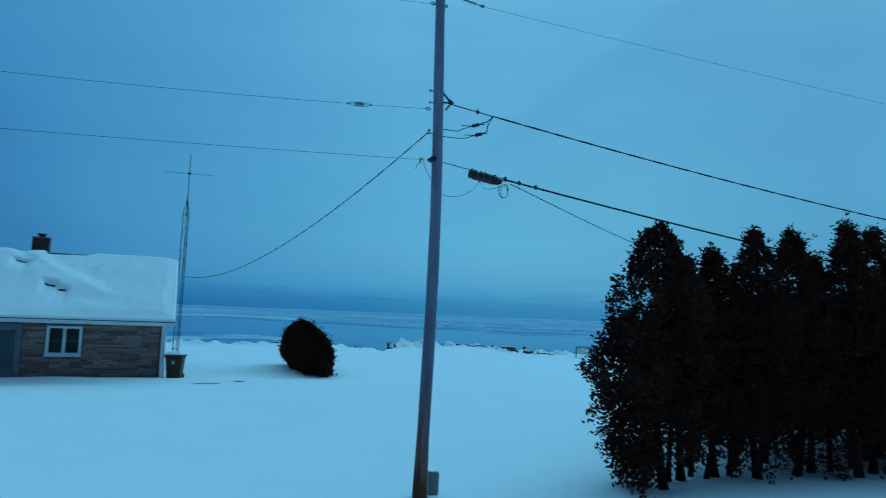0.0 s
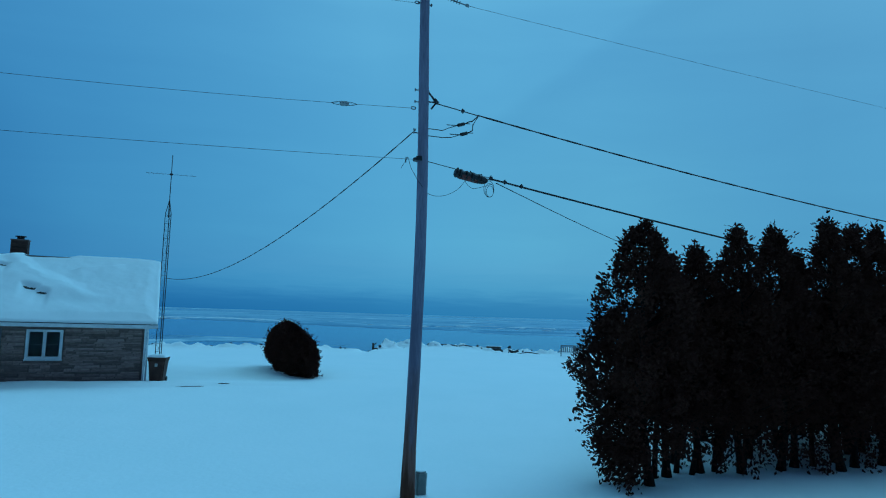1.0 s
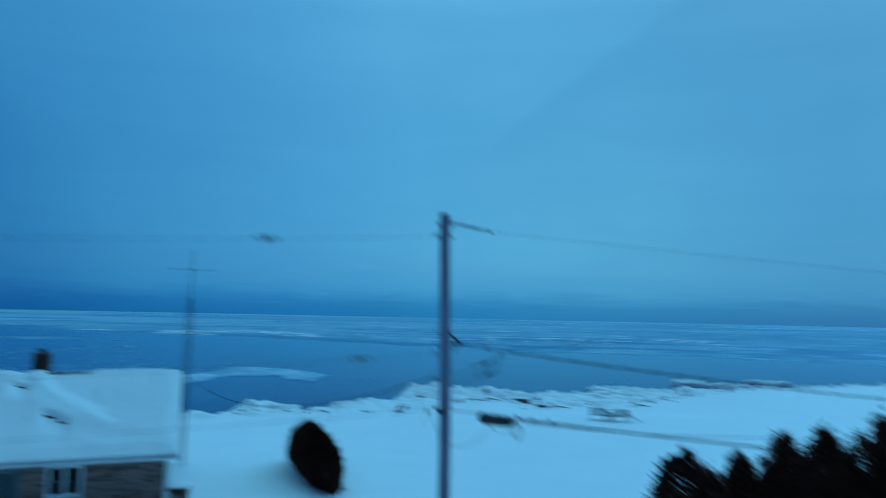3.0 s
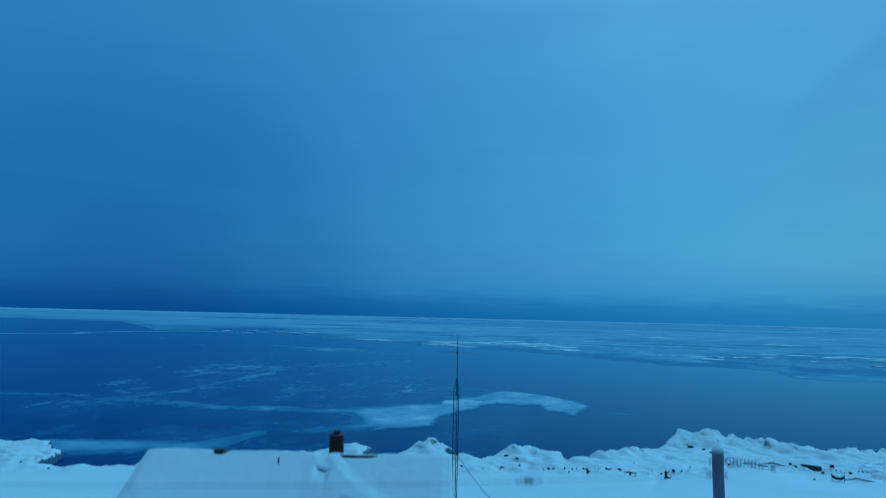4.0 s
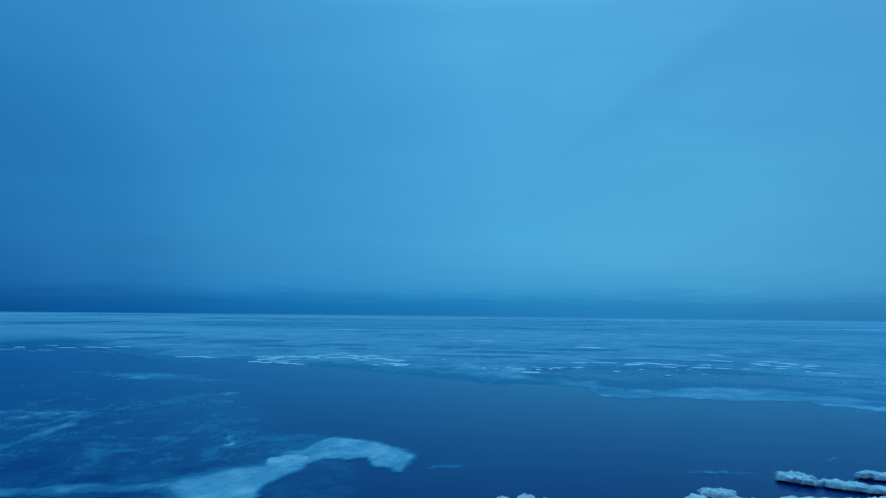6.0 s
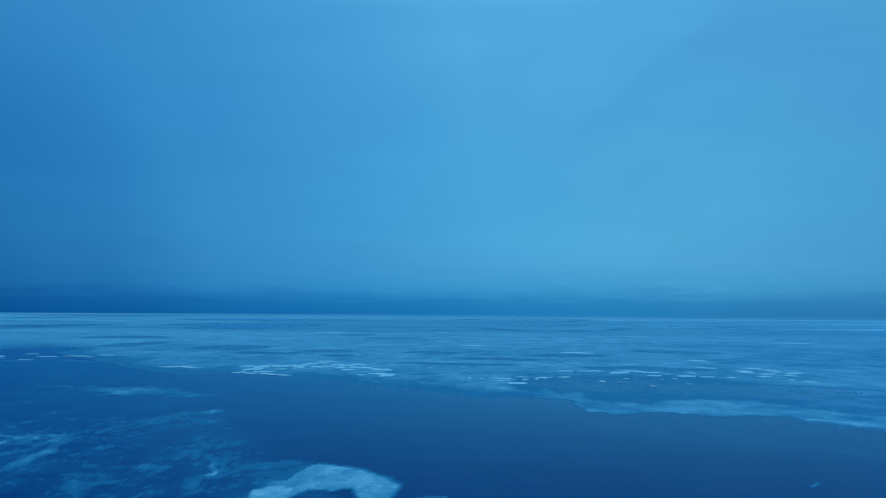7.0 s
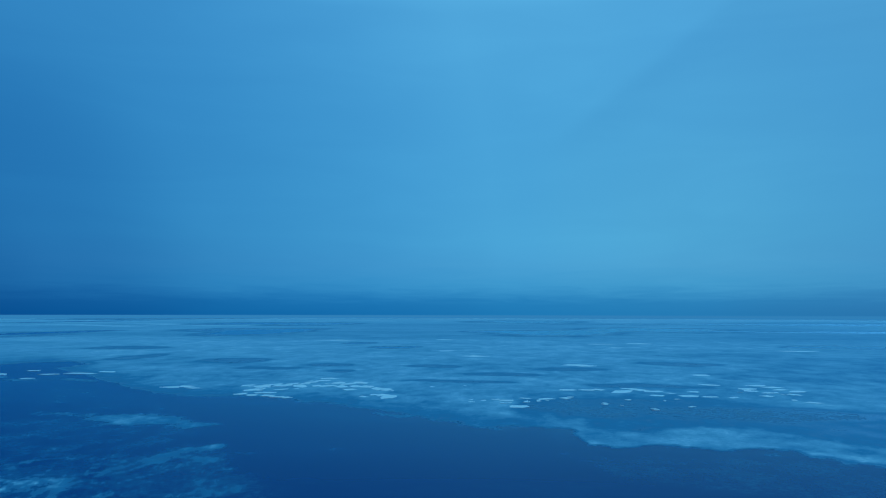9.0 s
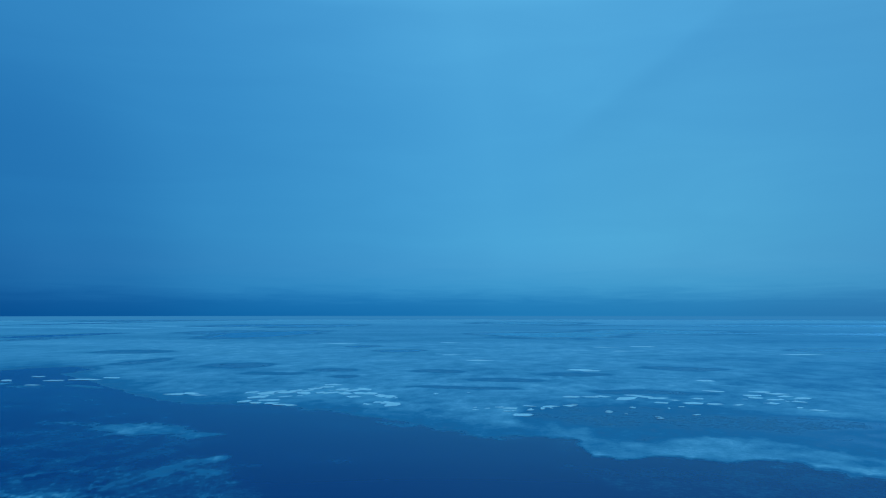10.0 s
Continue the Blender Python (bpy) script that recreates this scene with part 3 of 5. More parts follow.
    line_a = np.clip(1 - 5.0 * np.abs(fbm(sx * .06, sy * .05, 5, 81)), 0, 1) ** 1.5
    line_b = np.clip(1 - 3.2 * np.abs(fbm(sx * .3, sy * .19, 4, 84)), 0, 1) ** 2
    speck = fbm(x * .3, y * .2, 4, 83)
    dense = step(-.5, .5, fbm(x * .04, y * .035, 4, 85))
    veil = .09 + .13 * dense
    cover = np.maximum(cover, 1.18 * zone * (veil + (.35 + .65 * dense) * (.52 * line_a + .4 * line_b * step(-.5, .4, speck) + .36 * step(.15, .85, fbm(x * .42, y * .26, 4, 86)))))
    ragged = fbm(x * .16, y * .14, 5, 87)
    for points, half, pale, torn in DRIFTS:
        gap = segment_gap(wx, wy, points) / half + torn * ragged
        cover = np.maximum(cover, (pale + .1) * step(1.6, .25, gap) * (.86 + .4 * speck))
    # the cape: crisp against the water in the east, torn and veiled in the west
    ex, ey = x + .8 * fbm(x * .25, y * .25, 4, 88), y + 1.3 * fbm(x * .25, y * .25, 4, 89)
    deep = pool_depth(ex, ey, CAPE)
    soft = np.where(ex < -42, 4.5, .8) * np.where(ey > 118, 2.2, 1)
    cover = np.maximum(cover, step(-1, 1.0, deep / soft + .35 * ragged * (soft > 1)) * (.73 + .1 * speck + .14 * fbm(x * .1, y * .06, 5, 90)))
    cover = np.maximum(cover, .84 * step(1.15, .8, np.hypot((ex + 42) / 3.6, (ey - 109) / 4) + .2 * ragged))
    isle = pool_depth(wx, wy, ISLE)
    cover = np.maximum(cover, step(-4, 3, isle + 4 * ragged) * (.56 + .14 * speck + .12 * fleck))
    band = pool_depth(ex, ey, SHORE_BAND)
    cover = np.maximum(cover, step(-1.6, 2.2, band + 1.2 * ragged) * (.58 + .12 * speck + .08 * fbm(x * .12, y * .1, 4, 92)))
    for points, half, pale, torn in FAR_DRIFTS:
        gap = segment_gap(wx, wy, points) / half + torn * fleck
        cover = np.maximum(cover, pale * step(1.5, .3, gap))
    for lx, ly, rx, ry, to in LENSES + HOLLOWS:
        inside = step(1.25, .65, np.hypot((wx - lx) / rx, (wy - ly) / ry) + .2 * patchy + .14 * fleck)
        cover = cover * (1 - inside * (.7 - to))
    return np.clip(cover, 0, 1)


turns = np.radians(np.concatenate([np.arange(-105, -64, 1.5), np.arange(-64, 36, .14), np.arange(36, 76, 1.5)]))
fars = [34.0]
while fars[-1] < 4900:
    fars.append(fars[-1] * 1.0105)
A, D = np.meshgrid(turns, np.minimum(fars, 4900))
LX, LY = D * np.sin(A), 1.6 + D * np.cos(A)
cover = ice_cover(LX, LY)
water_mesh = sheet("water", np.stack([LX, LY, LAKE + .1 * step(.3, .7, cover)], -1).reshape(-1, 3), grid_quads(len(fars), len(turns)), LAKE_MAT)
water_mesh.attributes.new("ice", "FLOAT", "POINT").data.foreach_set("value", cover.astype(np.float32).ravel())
water = tagged(new("water", water_mesh), "dark freezing lake with pale drift ice and slush", "water", kind="structure")


# ---- the utility pole and its lines ----
LINE = Vector((math.cos(radians(20)), math.sin(radians(20)), 0))
POLE_AT = Vector((-.475, 15.0, 0))


def on_line(d, z, off=0.0):
    """A place d metres along the line of poles, off metres towards the lake."""
    p = POLE_AT + LINE * d + Vector((-LINE.y, LINE.x, 0)) * off
    return Vector((p.x, p.y, z))


def utility_pole():
    pole = thing("utility_pole", pose(*POLE_AT), "tall weathered grey wooden utility pole with line hardware", "utility pole")
    base = POLE_AT

    def rel(d, z, off=0.0):
        return on_line(d, z, off) - base
    bm = bmesh.new()
    zs = np.linspace(-.3, 10.5, 30)
    tube(bm, [(.085 * math.sin(math.pi * min(max(z, 0), 10.5) / 10.5) ** 1.5, .0, z) for z in zs], [.15 - .024 * min(max(z, 0), 1) - .0028 * max(z - 1, 0) + .002 * math.sin(z * 3.1) for z in zs], 20)
    part("shaft", bm, POLE_WOOD, pole)
    bm = bmesh.new()
    tube(bm, [(0, 0, 10.49), (0, 0, 10.53), (0, 0, 10.555)], [.1, .085, .03], 14)
    part("snow_cap", bm, SNOW, pole, "thin cap of snow on the pole top")
    for z in (8.2, 7.95, 10.07, 10.3, 7.3):
        bm = bmesh.new()
        tube(bm, [rel(-.152, z), rel(.17, z)], .013, 6)
        tube(bm, [rel(-.146, z), rel(-.128, z)], .03, 6)
        tube(bm, [rel(.135, z), rel(.16, z)], .032, 6)
        part("bolt", bm, STEEL, pole)
    for z in (7.81, 10.07):
        bm = bmesh.new()
        ring = [rel(-.165 + .05 * math.cos(a), z + .028 * math.sin(a)) for a in np.linspace(0, 2 * math.pi, 13)]
        tube(bm, ring, .012, 6, False)
        part("eye_clevis", bm, STEEL, pole)
    # collar with the telephone strand clamp
    bm = bmesh.new()
    tube(bm, [(0, 0, 6.72), (0, 0, 6.77)], .128, 18)
    box(bm, -.06, .06, -.155, -.11, 6.7, 6.79)
    part("strand_clamp", bm, BLACK_STEEL, pole)
    # long insulator on the lake-bound side of the top
    bm = bmesh.new()
    a, b = rel(.1, 10.36), rel(.93, 10.23)
    tube(bm, [a, b], .014, 6)
    for k in range(10):
        p = a.lerp(b, .14 + .076 * k)
        n = (b - a).normalized()
        tube(bm, [p - n * .012, p, p + n * .016], [.018, .045, .02], 10)
    tube(bm, [b, b + (b - a).normalized() * .07], .035, 8)
    part("insulator_string", bm, PORCELAIN, pole)
    # wedge bracket that takes the twisted service cable
    bm = bmesh.new()
    tube(bm, [rel(.12, 8.22), rel(.3, 8.03)], .022, 6)
    tube(bm, [rel(.12, 7.99), rel(.34, 7.985)], .016, 6)
    tube(bm, [rel(.28, 8.05), rel(.37, 7.98)], .042, 8)
    tube(bm, [rel(.32, 7.98), rel(.22, 7.84)], .02, 6)
    part("wedge_bracket", bm, BLACK_STEEL, pole)
    # knob the house drop starts from
    bm = bmesh.new()
    tube(bm, [rel(-.1, 7.36), rel(-.15, 7.36)], .025, 8)
    part("drop_knob", bm, PORCELAIN, pole)
    return pole


utility_pole()


def sagging(lo, hi, z0, slope, curve, count=26):
    """A wire along the line of poles, from lo to hi metres."""
    return [on_line(d, z0 - slope * abs(d) + curve * d * d) for d in np.linspace(lo, hi, count)]


def wire(points, radius, material, label, group="lines on the utility pole", twist=0.0, name="overhead_wire"):
    points = [Vector(p) for p in points]
    start = points[0].copy()
    ob = thing(name, Matrix.Translation(start), label, "wire", group)
    if twist:
        # two strands laid round each other
        fine = []
        for a, b in zip(points, points[1:]):
            n = max(2, int((b - a).length / .09))
            fine += [a.lerp(b, k / n) for k in range(n)]
        fine.append(points[-1])
        for phase in (0, math.pi):
            bm = bmesh.new()
            path, run = [], 0.0
            for k, p in enumerate(fine):
                run += (p - fine[k - 1]).length if k else 0
                turn = run * 2 * math.pi / 1.3 + phase
                path.append(p - start + Vector((0, math.cos(turn) * twist, math.sin(turn) * twist)))
            tube(bm, path, radius, 5)
            part("strand", bm, material, ob)
    else:
        bm = bmesh.new()
        tube(bm, [p - start for p in points], radius, 6)
        part("strand", bm, material, ob)
    return ob


def strain_insulator(p, along, label="small grey strain insulator in a line wire"):
    ob = thing("strain_insulator", Matrix.Translation(p), label, "insulator", "strain insulators")
    bm = bmesh.new()
    a = along.normalized()
    tube(bm, [a * -.085, a * -.08, a * -.02, a * .02, a * .08, a * .085], [.034, .044, .04, .04, .044, .034], 8)
    part("body", bm, PORCELAIN, ob)
    for e in (-1, 1):
        bm = bmesh.new()
        for k in (-1, 1):
            tube(bm, [a * e * .26, a * e * .16 + Vector((0, 0, .03 * k)), a * e * -.06 + Vector((0, 0, .044 * k))], .006, 5)
        part("wire_grip", bm, WIRE, ob)


# left span: power, neutral, telephone strand
wire(sagging(-.17, -32, 10.07, .078, .0022), .0036, WIRE, "thin weathered power line to the next pole")
wire(sagging(-.2, -32, 7.82, .082, .0032), .004, WIRE, "thin weathered neutral line to the next pole")
wire(sagging(-.1, -32, 6.745, .052, .0010), .0042, WIRE, "thin weathered telephone strand to the next pole")
strain_insulator(on_line(-3.37, 9.84), LINE + Vector((0, 0, .06)))
strain_insulator(on_line(-1.6, 7.697), LINE + Vector((0, 0, .07)))
# right span
wire([on_line(.99, 10.225)] + sagging(1.4, 34, 10.262, .042, .0005), .0036, WIRE, "thin weathered power line passing over the cedars")
wire(sagging(.36, 1.3, 8.02, .14, .002, 8), .012, WIRE, "bare messenger wire at the pole")
wire(sagging(1.28, 34, 8.02, .137, .0021, 60), .0135, RUBBER, "thick black twisted service cable", twist=.007)
wire(sagging(.1, 34, 6.755, .146, .0016, 60), .008, RUBBER, "black steel telephone strand from the pole")
wire([on_line(1.45, 6.5)] + [p - Vector((0, 0, .02)) for p in sagging(1.7, 34, 6.755, .146, .0016, 60)], .014, RUBBER, "thick black lashed telephone cable")
# small clips on the messenger and cable
for d, z in ((.93, 7.895), (1.95, 6.475), (2.35, 6.42), (1.62, 6.53)):
    ob = thing("cable_clip", Matrix.Translation(on_line(d, z)), "small black cable clip on the wire", "clip", "cable clips")
    bm = bmesh.new()
    tube(bm, [LINE * -.03, LINE * .03], .034, 8)
    box(bm, -.015, .015, -.015, .015, -.05, .05)
    part("body", bm, BLACK_STEEL, ob)


def tap_connector(d, z, lead_to, tail):
    """Taped splice from the service cable to the pole's leads."""
    p = on_line(d, z)
    ob = thing("tap_connector", Matrix.Translation(p), "black taped wire splice hanging beside the pole", "connector", "tap connectors")
    a = Vector((LINE.x, LINE.y, .36)).normalized()
    bm = bmesh.new()
    tube(bm, [a * -.09, a * -.075, a * .075, a * .09], [.018, .037, .037, .018], 8)
    part("sleeve", bm, RUBBER, ob)
    bm = bmesh.new()
    q = lead_to - p
    tube(bm, [a * .1, a * .2 + Vector((0, 0, .02)), q * .65 + Vector((0, 0, -.05)), q], .013, 6)
    part("upper_lead", bm, RUBBER, ob)
    bm = bmesh.new()
    tube(bm, [a * -.1, a * -.3 + Vector((0, 0, -.01)), tail - p + LINE * .35, tail - p], .009, 6)
    part("lower_lead", bm, RUBBER, ob)
    bm = bmesh.new()
    tube(bm, [a * .08, a * .22 + Vector((0, 0, -.03))], .009, 6)
    part("stub", bm, RUBBER, ob)
    bm = bmesh.new()
    tube(bm, [a * -.08, a * -.2 + Vector((0, 0, .03)), a * -.34 + Vector((0, 0, .07))], .009, 6)
    part("stub", bm, RUBBER, ob)
    return ob


tap_connector(.9, 7.6, on_line(1.28, 7.83), on_line(.14, 7.42))
tap_connector(.97, 7.41, on_line(1.28, 7.82), on_line(.13, 7.27))


def splice_case():
    a, b = on_line(.79, 6.565), on_line(1.5, 6.455)
    ob = thing("splice_case", Matrix.Translation(a), "black splice case with faded red-brown underside below the strand", "splice case")
    n = (b - a).normalized()
    long = (b - a).length
    bm = bmesh.new()
    tube(bm, [n * 0, n * .03, n * .08, n * (long - .12), n * (long - .02), n * (long + .04)], [.07, .105, .085, .095, .075, .03], 14)
    part("shell", bm, RUBBER, ob)
    under = Vector((0, 0, -.022))
    bm = bmesh.new()
    tube(bm, [n * (long * .1) + under * .3, n * (long * .15) + under, n * (long * .7) + under, n * (long * .78) + under * .3], [.05, .085, .085, .05], 14)
    part("belly", bm, ORANGE, ob, "faded red-brown plastic underside")
    for k, wide in ((.13, .05), (.33, .03), (.5, .07), (.72, .04)):
        bm = bmesh.new()
        tube(bm, [n * (long * k), n * (long * k + wide)], [.103, .108], 12)
        part("clamp", bm, RUBBER, ob)
    for k in (.1, .5, .85):
        bm = bmesh.new()
        box(bm, -.015, .015, -.015, .015, .04, .12, Matrix.Translation(n * (long * k)))
        part("hanger", bm, BLACK_STEEL, ob)
    return ob


splice_case()


def loop_wire(points, label, radius=.005, name="loose_wire"):
    points = [Vector(p) for p in points]
    # smooth the run of points
    run = []
    for i in range(len(points) - 1):
        p0, p1, p2, p3 = points[max(i - 1, 0)], points[i], points[i + 1], points[min(i + 2, len(points) - 1)]
        for k in range(6):
            t = k / 6
            run.append(.5 * ((2 * p1) + (p2 - p0) * t + (2 * p0 - 5 * p1 + 4 * p2 - p3) * t * t + (3 * p1 - p0 - 3 * p2 + p3) * t ** 3))
    run.append(points[-1])
    return wire(run, radius, RUBBER, label, "loose wires", name=name)


loop_wire([on_line(1.05, 6.44), on_line(.85, 6.2), on_line(.55, 6.05), on_line(.25, 6.05), on_line(.0, 6.2, -.16), on_line(-.2, 6.5, -.14), on_line(-.27, 6.74, -.1), on_line(-.3, 6.7, -.1), on_line(-.42, 6.5, -.1)], "thin loose black wire looping round the pole")
loop_wire([on_line(1.0, 6.44), on_line(1.12, 6.3), on_line(1.25, 6.27), on_line(1.45, 6.33), on_line(1.65, 6.4)], "thin loose black wire under the splice case")
for k in range(3):
    cx, cz, r = 1.58 + .035 * k, 6.29 - .015 * k, .14 - .022 * k
    loop_wire([on_line(cx + .85 * r * math.sin(a), cz + r * 1.25 * math.cos(a), .05 * k) for a in np.linspace(0, 2 * math.pi, 15)], "coil of spare black wire under the cable")
loop_wire([on_line(1.75, 6.43), (4.6, 19.0, 5.72), (8.9, 23.0, 5.05), (14, 27.5, 4.35), (20, 33, 4.0)], "thin black drop wire running off behind the cedars", .009, "overhead_wire")
loop_wire([on_line(-.28, 6.77), on_line(-.29, 6.7), on_line(-.28, 6.66)], "short wire tie hanging from the strand", .012)


def pedestal():
    ob = thing("cable_pedestal", pose(-.23, 15.3, ground_at(-.23, 15.3) - .12, 0, 0, 20), "grey-green metal cable pedestal half buried in snow by the pole", "pedestal")
    bm = bmesh.new()
    box(bm, -.105, .105, -.09, .09, -.1, .5, cut=.03)
    part("housing", bm, PEDESTAL, ob)
    bm = bmesh.new()
    box(bm, -.118, .118, -.105, .105, .44, .53, cut=.05)
    box(bm, -.1, .1, -.085, .085, .53, .56, cut=.05)
    part("cap", bm, PEDESTAL, ob)
    bm = bmesh.new()
    box(bm, -.085, .085, -.07, .07, .56, .575, cut=.05)
    part("snow_cap", bm, SNOW, ob, "dusting of snow")


pedestal()


# ---- the house ----
HOUSE = pose(*HOUSE_AT, 0, 0, 0, math.degrees(HOUSE_TURN))
EAVE, RIDGE, MID, BACK = 2.74, 5.55, 4.8, 9.6
LEFT, RIGHT = -15.0, -.3
OPENINGS = [(-4.42, -3.3, 1.47, 2.5), (-6.3, -5.4, .45, 2.5)]


def roof_z(y):
    return EAVE + (RIDGE - EAVE) * (1 - abs(y - MID) / (MID + .55))


def house():
    ob = thing("house", HOUSE, "single-storey house with brown ledge-stone front and deep snow on its roof", "house")
    base = .1
    # front wall: piers and panels round the openings
    bm = bmesh.new()
    xs = [LEFT, -6.3, -5.4, -4.42, -3.3, RIGHT]
    for a, b in zip(xs, xs[1:]):
        hole = next((o for o in OPENINGS if abs(o[0] - a) < .01), None)
        if hole:
            box(bm, a, b, .06, .26, base, hole[2])
            box(bm, a, b, .06, .26, hole[3], EAVE + .1)
        else:
            box(bm, a, b, .06, .26, base, EAVE + .1)
    part("front_wall", bm, MORTAR, ob, "dark mortar behind the stone")
    bm = bmesh.new()
    box(bm, LEFT, RIGHT, BACK - .2, BACK, base, EAVE + .1)
    part("back_wall", bm, SIDING, ob)
    for name, x0, x1 in (("gable_wall", RIGHT - .2, RIGHT), ("gable_wall", LEFT, LEFT + .2)):
        bm = bmesh.new()
        prof = [(.26, base), (BACK - .2, base), (BACK - .2, roof_z(.2) - .02), (MID, RIDGE - .02), (.26, roof_z(.26) - .02)]
        a = [bm.verts.new((x0, y, z)) for y, z in prof]
        b = [bm.verts.new((x1, y, z)) for y, z in prof]
        bm.faces.new(a)
        bm.faces.new(b[::-1])
        for i in range(5):
            bm.faces.new((a[i], a[(i + 1) % 5], b[(i + 1) % 5], b[i]))
        wall = part(name, bm, SIDING, ob, "grey-blue horizontal siding")
        out = x1 if x0 > -5 else x0
        for k in range(12):
            z = base + .25 + k * .2
            bm = bmesh.new()
            box(bm, out - .012, out + .012, .27, BACK - .21, z - .17, z)
            part("siding_board", bm, SIDING, wall)
    bm = bmesh.new()
    box(bm, LEFT + .2, RIGHT - .2, .26, BACK - .2, base - .05, base + .1)
    part("floor_slab", bm, MORTAR, ob)
    # white corner board and downspout
    bm = bmesh.new()
    box(bm, RIGHT - .05, RIGHT + .03, -.05, .3, base, EAVE - .02)
    part("corner_board", bm, WHITE_PAINT, ob)
    bm = bmesh.new()
    tube(bm, [(RIGHT + .06, -.45, EAVE - .06), (RIGHT + .08, -.2, EAVE - .2), (RIGHT + .09, -.03, EAVE - .34), (RIGHT + .09, -.03, .6), (RIGHT + .09, -.14, .5)], .035, 8)
    part("downspout", bm, WHITE_PAINT, ob)
    # roof deck, fascia, soffit, gutter
    for name, y0, y1 in (("roof", -.55, MID), ("roof", BACK + .55, MID)):
        bm = bmesh.new()
        v = [bm.verts.new(p) for p in ((LEFT - .2, y0, EAVE), (RIGHT + .4, y0, EAVE), (RIGHT + .4, y1, RIDGE), (LEFT - .2, y1, RIDGE),
                                       (LEFT - .2, y0, EAVE + .14), (RIGHT + .4, y0, EAVE + .14), (RIGHT + .4, y1, RIDGE + .14), (LEFT - .2, y1, RIDGE + .14))]
        for q in ((0, 1, 2, 3), (4, 5, 6, 7), (0, 1, 5, 4), (1, 2, 6, 5), (2, 3, 7, 6), (3, 0, 4, 7)):
            bm.faces.new([v[i] for i in q])
        part(name, bm, SHINGLE, ob, "dark asphalt shingles showing where snow has slid")
    bm = bmesh.new()
    box(bm, LEFT - .2, RIGHT + .42, -.6, -.553, EAVE - .06, EAVE + .085)
    part("fascia", bm, WHITE_PAINT, ob)
    bm = bmesh.new()
    box(bm, LEFT - .18, RIGHT + .38, -.55, .05, EAVE - .05, EAVE - .02)
    part("soffit", bm, WHITE_PAINT, ob)
    bm = bmesh.new()
    prof = [(-.61, .08), (-.61, .01), (-.66, -.02), (-.70, -.01), (-.72, .08), (-.705, .08), (-.69, .01), (-.655, .0), (-.625, .02), (-.625, .08)]
    a = [bm.verts.new((LEFT - .2, y, EAVE + z)) for y, z in prof]
    b = [bm.verts.new((RIGHT + .44, y, EAVE + z)) for y, z in prof]
    for i in range(len(prof)):
        j = (i + 1) % len(prof)
        bm.faces.new((a[i], a[j], b[j], b[i]))
    bm.faces.new(a)
    bm.faces.new(b)
    part("gutter", bm, WHITE_PAINT, ob)
    # barge boards on the gable ends
    for x in (RIGHT + .4, LEFT - .24):
        for y0, y1 in ((-.55, MID), (BACK + .55, MID)):
            bm = bmesh.new()
            tilt = [(x, y0, EAVE - .08), (x + .03, y0, EAVE - .08), (x + .03, y1, RIDGE - .08), (x, y1, RIDGE - .08), (x, y0, EAVE + .15), (x + .03, y0, EAVE + .15), (x + .03, y1, RIDGE + .15), (x, y1, RIDGE + .15)]
            v = [bm.verts.new(p) for p in tilt]
            for q in ((0, 1, 2, 3), (4, 5, 6, 7), (0, 1, 5, 4), (1, 2, 6, 5), (2, 3, 7, 6), (3, 0, 4, 7)):
                bm.faces.new([v[i] for i in q])
            part("barge_board", bm, SHINGLE, ob, "dark weathered barge board")
    # snow blanket, thin enough in places for shingles to show
    nx, ny = 380, 420
    us, vs = np.linspace(LEFT - .26, RIGHT + .43, nx), np.linspace(-.6, BACK + .6, ny)
    U, V = np.meshgrid(us, vs)
    rim = np.minimum(np.minimum(U - us[0], us[-1] - U), np.minimum(V - vs[0], vs[-1] - V))
    thick = .17 + .06 * fbm(U * .35, V * .5, 3, 91) + .02 * fbm(U * 1.4, V * 1.4, 3, 93)
    # a wind-packed drift with a soft step along its edge, below the chimney
    across = (U + 4.6) * .62 + (V - 3.2) * .78 + .6 * fbm(U * .5, V * .5, 3, 95)
    near = step(-7.5, -6.0, U) * step(-1.2, -2.6, U) * step(5.0, 4.3, V) * step(.6, 1.6, V)
    thick += .15 * near * step(.45, -.3, across) * step(-2.8, -.3, across)
    thick -= .13 * np.exp(-((U + 6.4 - .35 * (4.8 - V)) / .35) ** 2) * step(5.6, 4.8, V) * step(3.0, 4.0, V)
    # a thin lip of drift on the upper slope near the gable
    lip = V - 3.55 - .35 * (U + 2.6) + .12 * fbm(U * 1.5, V * 1.5, 3, 98)
    thick += .07 * step(.05, -.02, lip) * step(-1.2, 0, lip) * step(-3.6, -3.0, U) * step(-1.3, -1.9, U)
    # slits where the crust has broken: thinned from below, a small lip above
    slit = np.zeros(U.shape)
    for hu, hv, hw, tall in ((-4.75, 1.66, .24, .045), (-4.28, 1.34, .2, .045), (-6.2, 3.6, .28, .04)):
        d = V - hv + .3 * (U - hu) + .05 * fbm(U * 2.5, V * .3, 2, 97)
        side = np.exp(-((U - hu) / (hw * 1.3)) ** 4)
        thick *= 1 - .7 * side * np.where(d < 0, np.exp(-(d / .75) ** 2), np.exp(-(d / (tall * 2.5)) ** 2))
        slit = np.maximum(slit, np.exp(-((U - hu) / hw) ** 4 - (d / tall) ** 4))
    slit = np.maximum(slit, np.exp(-((V - MID + .12) / .11) ** 4) * step(-5.6, -5.4, U) * step(-3.4, -3.8, U))
    thick -= .3 * np.exp(-((V - MID + .08) / .2) ** 2) * step(-5.6, -5.2, U) * step(-3.3, -4.2, U)
